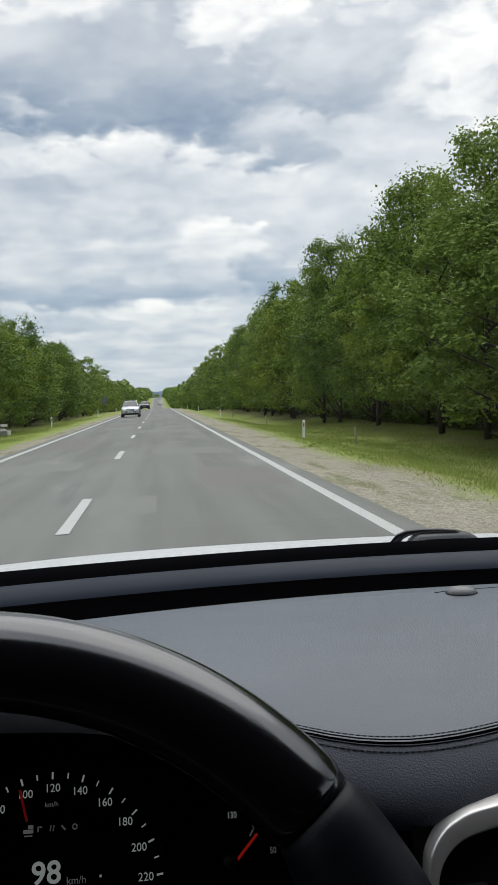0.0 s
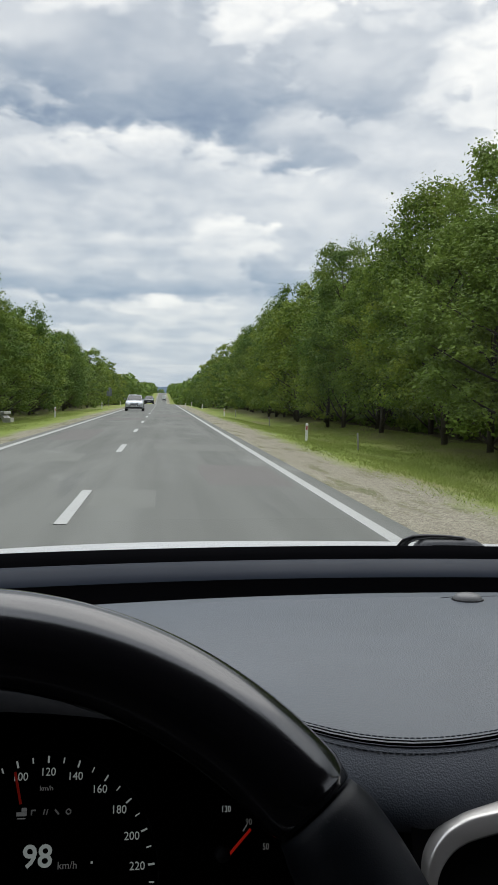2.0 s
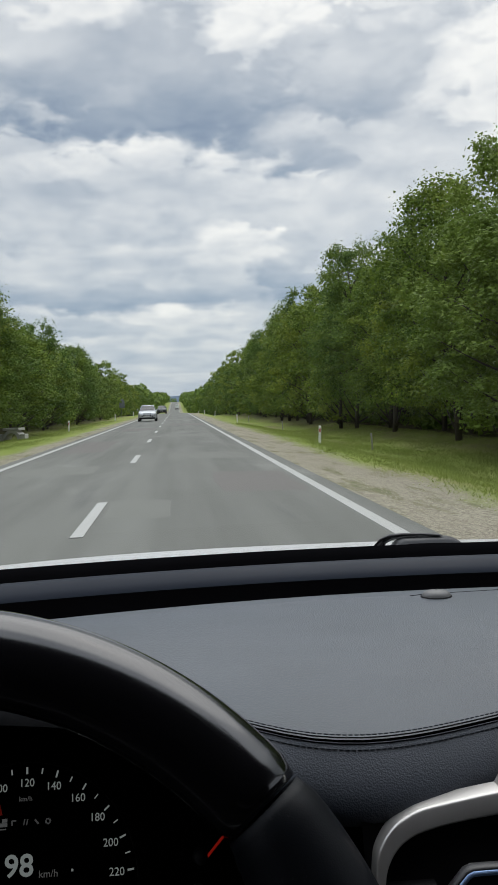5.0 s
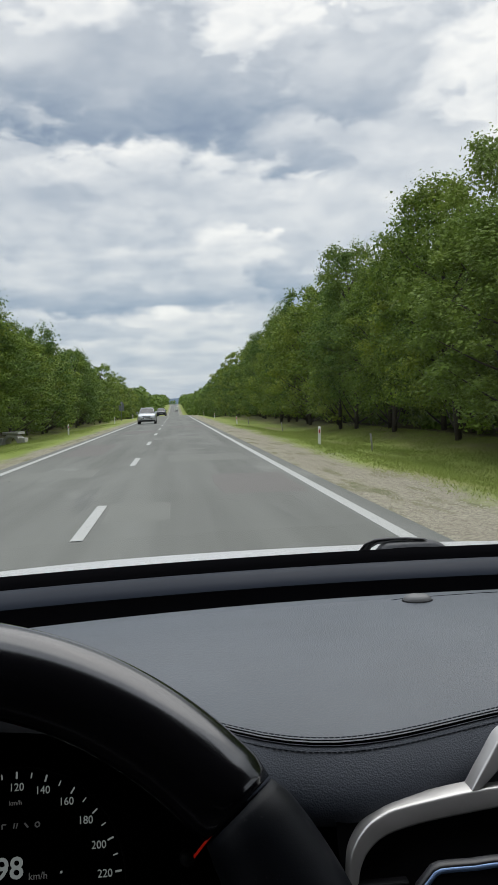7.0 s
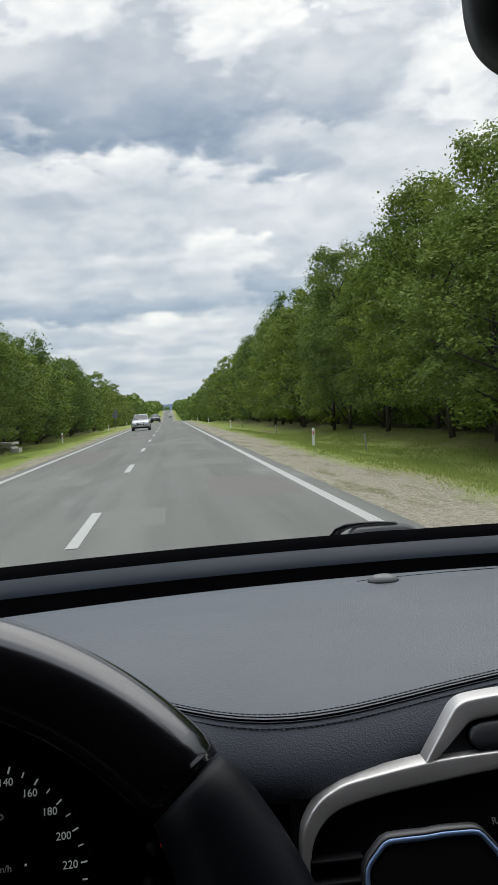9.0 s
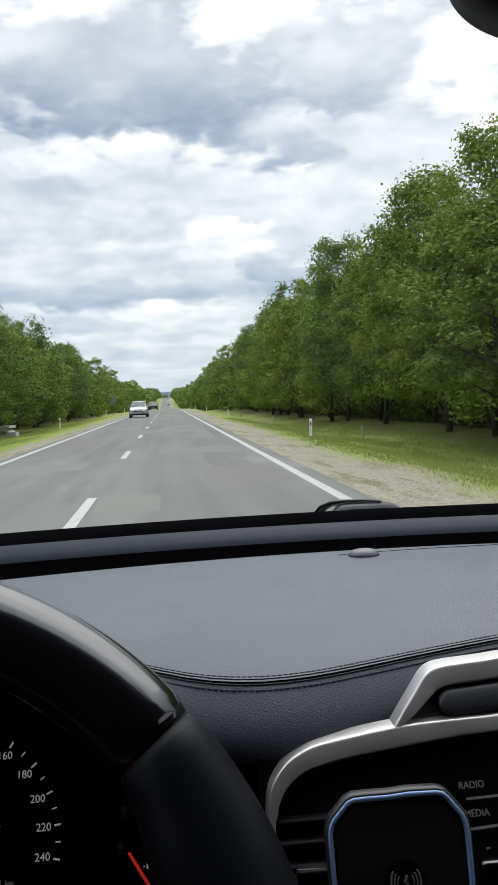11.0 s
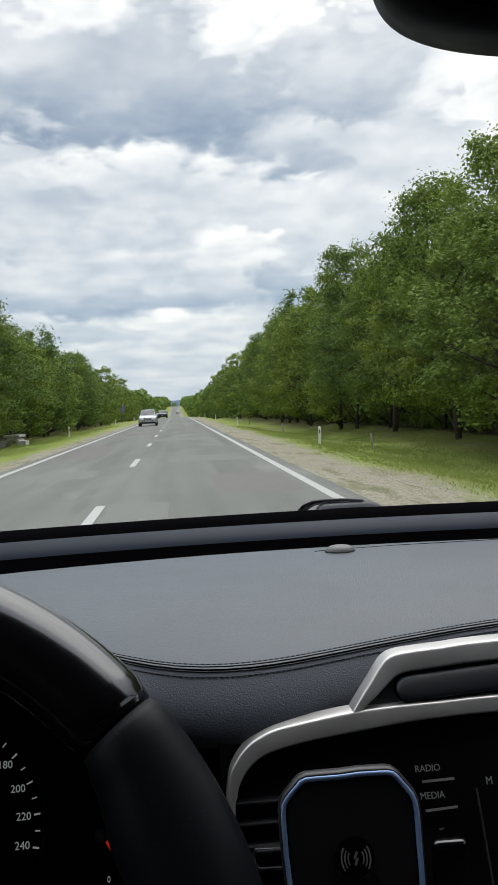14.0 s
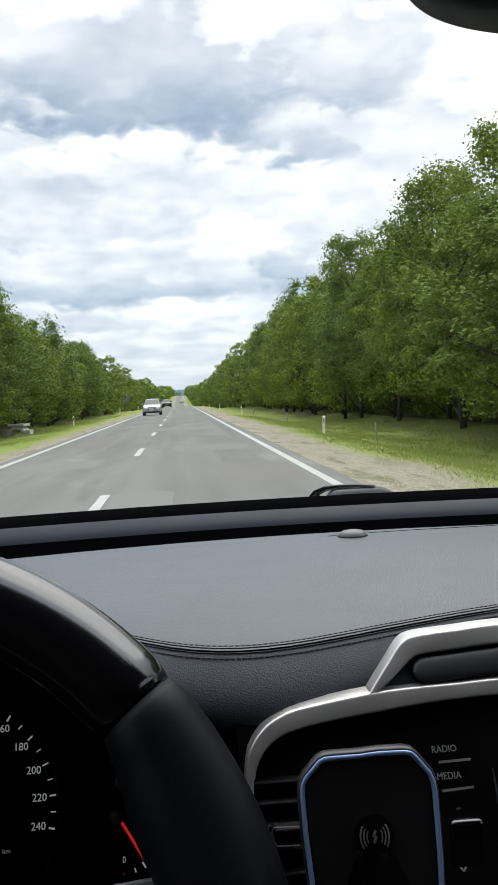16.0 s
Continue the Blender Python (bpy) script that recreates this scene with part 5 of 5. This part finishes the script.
    for sx in (-1, 1):
        bar(lambda x, z, o=0.0: on_stack(x, z, -0.004), (0.3640, 0.9425), (0.3640 + sx * 0.0022, 0.9450), 0.0009, DIAL_DIM, p, "chevron")
    bar(lambda x, z, o=0.0: on_stack(x, z, -0.005), (0.40, 1.005), (0.40, 0.90), 0.001, SATIN_DARK, p, "screen_edge")
    writing("M", 0.0060 * S, face_matrix(lambda x, z, o=0.0: on_stack(x, z, -0.006), 0.4115, 1.0085), DIAL_FAINT, p, "button_lettering", squeeze=0.9)


def on_pad(x, z, out=0.0):
    return cab(0.288 + (x - 0.288) * 0.975, 0.525 + 0.3 * (z - 0.995) - out, z - 0.002)


def build_holder():
    h = thing("phone_holder", "black wireless charging phone holder with a blue metal edge", "phone holder", at=(0, 0, 0))
    shape = [(0.2390, 0.93), (0.2372, 0.976), (0.2352, 1.006), (0.2350, 1.0311), (0.2362, 1.0380), (0.2395, 1.0430), (0.2507, 1.0530), (0.2560, 1.0548), (0.2642, 1.0550), (0.2813, 1.0549), (0.2880, 1.0553), (0.2950, 1.0557),
             (0.3150, 1.0553), (0.3205, 1.0542), (0.3245, 1.0512), (0.3345, 1.0393), (0.3368, 1.0330), (0.3375, 1.0258), (0.3362, 0.9845), (0.3350, 0.9684), (0.3335, 0.93)]
    cx, cz = 0.286, 0.985

    def ring(inset, out):
        """The outline, drawn in by a constant width."""
        n = len(shape)
        made = []
        for i, (x, z) in enumerate(shape):
            (xa, za), (xb, zb) = shape[max(0, i - 1)], shape[min(n - 1, i + 1)]
            k = math.hypot(xb - xa, zb - za)
            made.append(on_pad(x + inset * (zb - za) / k, z - inset * (xb - xa) / k, out))
        return made

    bm = bmesh.new()
    add_loft(bm, [ring(0.006, -0.010), ring(0.002, -0.007), ring(-0.0002, -0.003), ring(-0.0003, 0.002), ring(0.0004, 0.0045), ring(0.0011, 0.0045)])
    part("back_shell", bm, HOLDER, h, smooth=True)
    bm = bmesh.new()
    add_loft(bm, [ring(0.0012, 0.0040), ring(0.0015, 0.0056), ring(0.0040, 0.0056), ring(0.0050, 0.0030)])
    part("edge_ring", bm, RING_BLUE, h, "blue anodised metal edge", smooth=True)
    bm = bmesh.new()
    inner = ring(0.0050, 0.0028)
    mid = sum(inner, Vector()) / len(inner)
    g = add_loft(bm, [inner, ring(0.0068, 0.0040), [v.lerp(mid, 0.5) for v in ring(0.0068, 0.0042)], [v.lerp(mid, 0.9) for v in ring(0.0068, 0.0042)]])
    bm.faces.new(g[-1])
    part("pad", bm, BLACK, h)
    lift = lambda x, z, o=0.0: on_pad(x, z, 0.006)
    bm = bmesh.new()
    r = bmesh.ops.create_cone(bm, cap_ends=True, segments=40, radius1=0.0138 * S, radius2=0.0134 * S, depth=0.002 * S)
    bm.transform(face_matrix(lift, 0.2865, 1.0025))
    part("logo_disc", bm, PIANO, h)
    z0 = 1.0025
    for side in (-1, 1):
        for k in range(3):
            rad = 0.0056 + 0.0023 * k
            bm = bmesh.new()
            pts = [on_pad(0.2868 + side * rad * math.cos(a), z0 + rad * 1.15 * math.sin(a), 0.0078) for a in (math.radians(-36 + 9 * i) for i in range(9))]
            add_tube(bm, pts, [0.00032 + 0.00004 * k] * len(pts), 5)
            part("charging_mark", bm, GREY_INK, h)
    f = lambda x, z, o=0.0: on_pad(x, z, 0.0078)
    bar(f, (0.2878, z0 + 0.0040), (0.2858, z0 - 0.0002), 0.0012, GREY_INK, h, "charging_mark")
    bar(f, (0.2880, z0 + 0.0002), (0.2860, z0 - 0.0040), 0.0012, GREY_INK, h, "charging_mark")
    bm = bmesh.new()
    add_tube(bm, [on_pad(0.288, 0.98, -0.02), cab(0.288, 0.60, 0.965)], [0.012 * S, 0.010 * S], 12)
    part("arm", bm, SOFT_BLACK, h, smooth=True)


# ---- small things on the dash, mirror, wiper, bonnet and shell ----
def build_sensor():
    s = thing("light_sensor", "small grey domed light sensor on the dashboard", "sensor", at=cab(0.3695, 0.983, top_z(0.983) + 0.0035))
    bm = bmesh.new()
    rows = []
    for r, z in ((0.0175, 0.0), (0.0172, 0.0025), (0.0155, 0.0050), (0.012, 0.0070), (0.006, 0.0082), (0.001, 0.0085)):
        rows.append([Vector((r * math.cos(a), r * 0.8 * math.sin(a), z)) * S for a in (2 * math.pi * i / 28 for i in range(28))])
    add_loft(bm, rows, closed=True)
    part("dome", bm, SENSOR, s, smooth=True)
    bm = bmesh.new()
    add_loft(bm, [[Vector((r * math.cos(a), r * 0.8 * math.sin(a), z)) * S for a in (2 * math.pi * i / 28 for i in range(28))] for r, z in ((0.0188, -0.006), (0.0188, 0.0008), (0.0172, 0.0016))], closed=True)
    part("base_ring", bm, BLACK, s, smooth=True)
    # the speaker lid's thin joint
    j = thing("speaker_lid", "thin outline of a flush speaker lid in the dashboard top", "speaker lid")
    bm = bmesh.new()
    out = [(0.70, 0.995), (0.60, 1.000), (0.45, 1.003), (0.36, 0.998), (0.340, 0.992)]
    pts = [cab(x, y, top_z(y) + 0.010 * math.sin(math.pi * min(1, max(0, (y - 0.69) / (1.02 - 0.69)))) + 0.0004) for x, y in out]
    add_tube(bm, pts, [0.0004 * S] * len(pts), 6)
    part("joint", bm, THREAD, j)


def build_mirror():
    m = thing("rear_view_mirror", "black rear view mirror housing under the windscreen top", "mirror")
    bm = bmesh.new()
    rows = []
    for y, k in ((0.445, 0.55), (0.44, 0.8), (0.42, 0.97), (0.392, 1.0), (0.376, 0.985), (0.372, 0.94)):
        row = []
        for i in range(120):
            t = 2 * math.pi * i / 120
            c, s_ = math.cos(t), math.sin(t)
            e = 0.42
            row.append(cab(0.492 + 0.203 * k * math.copysign(abs(c) ** e, c), y, 1.572 + 0.076 * k * math.copysign(abs(s_) ** e, s_)))
        rows.append(row)
    g = add_loft(bm, rows, closed=True)
    bm.faces.new(g[0])
    part("housing", bm, MIRROR_BACK, m, smooth=True)
    bm = bmesh.new()
    row = [cab(0.492 + 0.190 * math.copysign(abs(math.cos(t)) ** 0.42, math.cos(t)), 0.3725, 1.572 + 0.069 * math.copysign(abs(math.sin(t)) ** 0.42, math.sin(t))) for t in (2 * math.pi * i / 40 for i in range(40))]
    bm.faces.new([bm.verts.new(v) for v in row])
    bmesh.ops.recalc_face_normals(bm, faces=bm.faces)
    part("mirror_glass", bm, MIRROR, m)
    bm = bmesh.new()
    add_tube(bm, [cab(0.492, 0.44, 1.59), cab(0.492, 0.47, 1.66), cab(0.492, 0.50, 1.735)], [0.02 * S, 0.018 * S, 0.025 * S], 10)
    part("stem", bm, SOFT_BLACK, m, smooth=True)


def build_wiper():
    w = thing("windscreen_wiper", "black windscreen wiper arm resting at the base of the glass", "wiper")
    bm = bmesh.new()
    pts = [(0.354, 1.235, 1.138), (0.3575, 1.235, 1.149), (0.365, 1.235, 1.1585), (0.378, 1.235, 1.1640), (0.398, 1.235, 1.1660), (0.425, 1.232, 1.1665), (0.452, 1.228, 1.1650)]
    rows = []
    for (x, y, z), (hx, hz) in zip(pts, ((0.0075, 0.003), (0.0070, 0.0035), (0.0050, 0.0042), (0.003, 0.0040), (0.002, 0.0030), (0.002, 0.0022), (0.002, 0.0015))):
        rows.append([cab(x + hx * (math.cos(a) - math.sin(a) * 0.5), y + 0.006 * math.sin(a * 2), z + hz * math.sin(a)) for a in (2 * math.pi * i / 10 for i in range(10))])
    add_loft(bm, rows, closed=True)
    part("arm", bm, WIPER, w, smooth=True)
    bm = bmesh.new()
    rows = []
    for k in range(15):
        u = k / 14
        x = 0.379 + 0.108 * u
        top = 1.1610 - 0.0105 * max(0, 1 - u / 0.12) ** 1.5 - 0.012 * max(0, (u - 0.72) / 0.28) ** 2 + 0.0012 * math.sin(u * 3)
        rows.append([cab(x, 1.215, 1.135), cab(x, 1.217, top - 0.0035), cab(x, 1.221, top), cab(x, 1.236, top + 0.0015), cab(x, 1.245, top - 0.002), cab(x, 1.246, 1.135)])
    add_loft(bm, rows)
    part("arm_head", bm, WIPER_GREY, w, smooth=True)
    for za, zb in ((1.1555, 1.1550), (1.1505, 1.1500)):
        bm = bmesh.new()
        add_tube(bm, [cab(0.400, 1.2155, za), cab(0.43, 1.2155, za), cab(0.456, 1.2155, zb)], [0.0007 * S] * 3, 6)
        part("groove", bm, MATT, w)
    bm = bmesh.new()
    add_tube(bm, [cab(0.385, 1.25, 1.15), cab(0.9, 1.20, 1.13), cab(1.2, 1.10, 1.12)], [0.004 * S] * 3, 8)
    part("blade", bm, BLACK, w, smooth=True)


def build_bonnet():
    b = bpy.data.objects["passenger_car"]
    bm = bmesh.new()
    rows = []
    for y, z in ((1.28, 1.085), (1.5, 1.078), (1.75, 1.063), (1.95, 1.0395), (2.05, 1.0270), (2.2, 1.000), (2.5, 0.94), (2.9, 0.80), (3.0, 0.6)):
        rows.append([cab(x, y - 0.12 * (x - MID) ** 2, z - 0.0034 - 0.05 * (abs(x - MID) / 1.2) ** 3) for x in [MID - 1.40 + 0.04 * i for i in range(71)]])
    add_loft(bm, rows)
    part("bonnet", bm, BODY, b, "white painted bonnet", smooth=True)


def build_shell():
    s = thing("passenger_car", "white car seen from inside, with dark lining and curved windscreen", "car")
    # roof lining, curved
    bm = bmesh.new()
    add_loft(bm, [[cab(x, y, z - 0.06 * ((x - MID) / 1.2) ** 2) for x in [MID - 1.2 + 0.2 * i for i in range(13)]] for y, z in ((0.42, 1.80), (0.2, 1.84), (-0.4, 1.88), (-1.6, 1.88), (-2.6, 1.78))])
    part("roof_lining", bm, LINING, s, smooth=True)
    for side in (-1, 1):
        x = MID + 1.2 * side
        bm = bmesh.new()
        add_tube(bm, [cab(x, 1.0, 1.10), cab(x - 0.03 * side, 0.7, 1.45), cab(x - 0.08 * side, 0.42, 1.75)], [0.05 * S] * 3, 10)
        part("front_pillar", bm, LINING, s, smooth=True)
        bm = box((-0.03, -2.6 * S, -0.9 * S), (0.03, 1.0 * S, 0.0), 0.01)
        bm.transform(Matrix.Translation(cab(x, 0, 1.12)))
        part("door", bm, LINING, s)
        bm = bmesh.new()
        add_tube(bm, [cab(x, -0.5, 1.1), cab(x - 0.06 * side, -0.55, 1.76)], [0.07 * S] * 2, 10)
        part("pillar", bm, LINING, s, smooth=True)
        # added unseen panel that blanks the rear side windows against sky light
        bm = box((-0.015, -2.6 * S, 0.0), (0.015, -0.55 * S, 0.70 * S), 0.004)
        bm.transform(Matrix.Translation(cab(x - 0.02 * side, 0, 1.12)))
        part("rear_side_blank", bm, LINING, s)
    # unseen back wall, added windowless up to the roof to keep light out
    bm = box((-1.2 * S, -0.03, -0.6 * S), (1.2 * S, 0.03, 0.72 * S), 0.01)
    bm.transform(Matrix.Translation(cab(MID, -2.6, 1.1)))
    part("tailgate_blank", bm, LINING, s)
    bm = box((-1.2 * S, -2.6 * S, -0.02), (1.2 * S, 0.9 * S, 0.02), 0.005)
    bm.transform(Matrix.Translation(cab(MID, 0, 0.30)))
    part("cabin_floor", bm, LINING, s)
    bm = box((-1.2 * S, -0.02, -0.9 * S), (1.2 * S, 0.02, 0.0), 0.005)
    bm.transform(Matrix.Translation(cab(MID, 0.98, 1.07)))
    part("bulkhead", bm, BLACK, s)
    bm = bmesh.new()
    add_loft(bm, [[cab(x, y - 0.22 * (x - MID) ** 2 * (1 - 0.6 * k / 6), z) for x in [MID - 1.15 + 0.115 * i for i in range(21)]] for k, (y, z) in enumerate((1.205 - 0.78 * u, 1.156 + 0.645 * u) for u in [i / 6 for i in range(7)])])
    g = part("windscreen", bm, GLASS, s, "clear curved windscreen", smooth=True)
    g.visible_shadow = False


def build_body():
    """The car's outer skin: wings and doors, roof, tail, bumper and wheels."""
    b = bpy.data.objects["passenger_car"]
    for side in (-1, 1):
        bm = bmesh.new()
        rows = []
        for y, top, out in ((2.98, 0.66, 1.30), (2.85, 0.84, 1.38), (2.4, 0.975, 1.42), (1.8, 1.03, 1.44), (1.1, 1.09, 1.45), (0.0, 1.10, 1.46), (-1.6, 1.11, 1.46), (-2.5, 1.12, 1.42), (-2.75, 1.08, 1.32)):
            row = []
            for u in (0.0, 0.04, 0.12, 0.3, 0.55, 0.8, 1.0):
                bulge = 0.045 * math.sin(math.pi * min(1, u * 1.15)) - 0.10 * (1 - min(1, u / 0.06)) - 0.05 * max(0, u - 0.8) / 0.2
                row.append(cab(MID + side * (out + bulge), y, top + 0.012 * (u < 0.02) - u * (top + 0.60)))
            rows.append(row)
        add_loft(bm, rows)
        part("body_side", bm, BODY, b, "white painted wing and doors", smooth=True)
        bm = bmesh.new()
        add_loft(bm, [[cab(MID + side * 1.20, y, 1.12), cab(MID + side * 1.38, y, 1.11)] for y in (1.05, 0.0, -1.6, -2.5)])
        part("window_sill", bm, BODY, b)
        for y in (2.05, -1.75):
            c = cab(MID + side * 1.36, y, 0)
            bm = bmesh.new()
            rows = []
            for x, r in ((-0.11, 0.22), (-0.11, 0.33), (-0.08, 0.355), (0.08, 0.355), (0.11, 0.335), (0.11, 0.25)):
                rows.append([(c.x + side * (x + 0.04), c.y + r * math.cos(a), 0.41 + r * math.sin(a)) for a in (2 * math.pi * i / 28 for i in range(28))])
            add_loft(bm, rows, closed=True)
            w = part("wheel", bm, TYRE, b, "black tyre with alloy rim", smooth=True)
            bm = bmesh.new()
            rows = [[(c.x + side * (x + 0.04), c.y + r * math.cos(a), 0.41 + r * math.sin(a)) for a in (2 * math.pi * i / 24 for i in range(24))] for x, r in ((0.09, 0.26), (0.06, 0.20), (0.09, 0.08), (0.095, 0.02))]
            g = add_loft(bm, rows, closed=True)
            bm.faces.new(g[-1])
            part("rim", bm, SILVER, w, smooth=True)
    bm = bmesh.new()
    add_loft(bm, [[cab(x, y, z - 0.06 * ((x - MID) / 1.2) ** 2) for x in [MID - 1.24 + 0.124 * i for i in range(21)]] for y, z in ((0.36, 1.845), (0.2, 1.868), (-0.4, 1.91), (-1.6, 1.91), (-2.4, 1.84), (-2.68, 1.80))])
    part("roof", bm, BODY, b, "white painted roof", smooth=True)
    bm = bmesh.new()
    add_loft(bm, [[cab(MID + 1.34 * u, y + 0.06 * (1 - u * u), z) for u in (-1, -0.6, 0, 0.6, 1)] for y, z in ((-2.72, 1.12), (-2.80, 0.9), (-2.82, 0.1), (-2.75, -0.4))])
    part("tail", bm, BODY, b, smooth=True)
    bm = bmesh.new()
    add_loft(bm, [[cab(MID + 1.32 * u, y - 0.12 * u * u, z) for u in (-1, -0.6, 0, 0.6, 1)] for y, z in ((3.0, 0.66), (3.08, 0.4), (3.10, 0.0), (3.0, -0.4))])
    part("bumper", bm, BODY, b, smooth=True)


build_cluster()
build_stack()
build_holder()
build_sensor()
build_mirror()
build_wiper()
build_shell()
build_bonnet()
build_body()
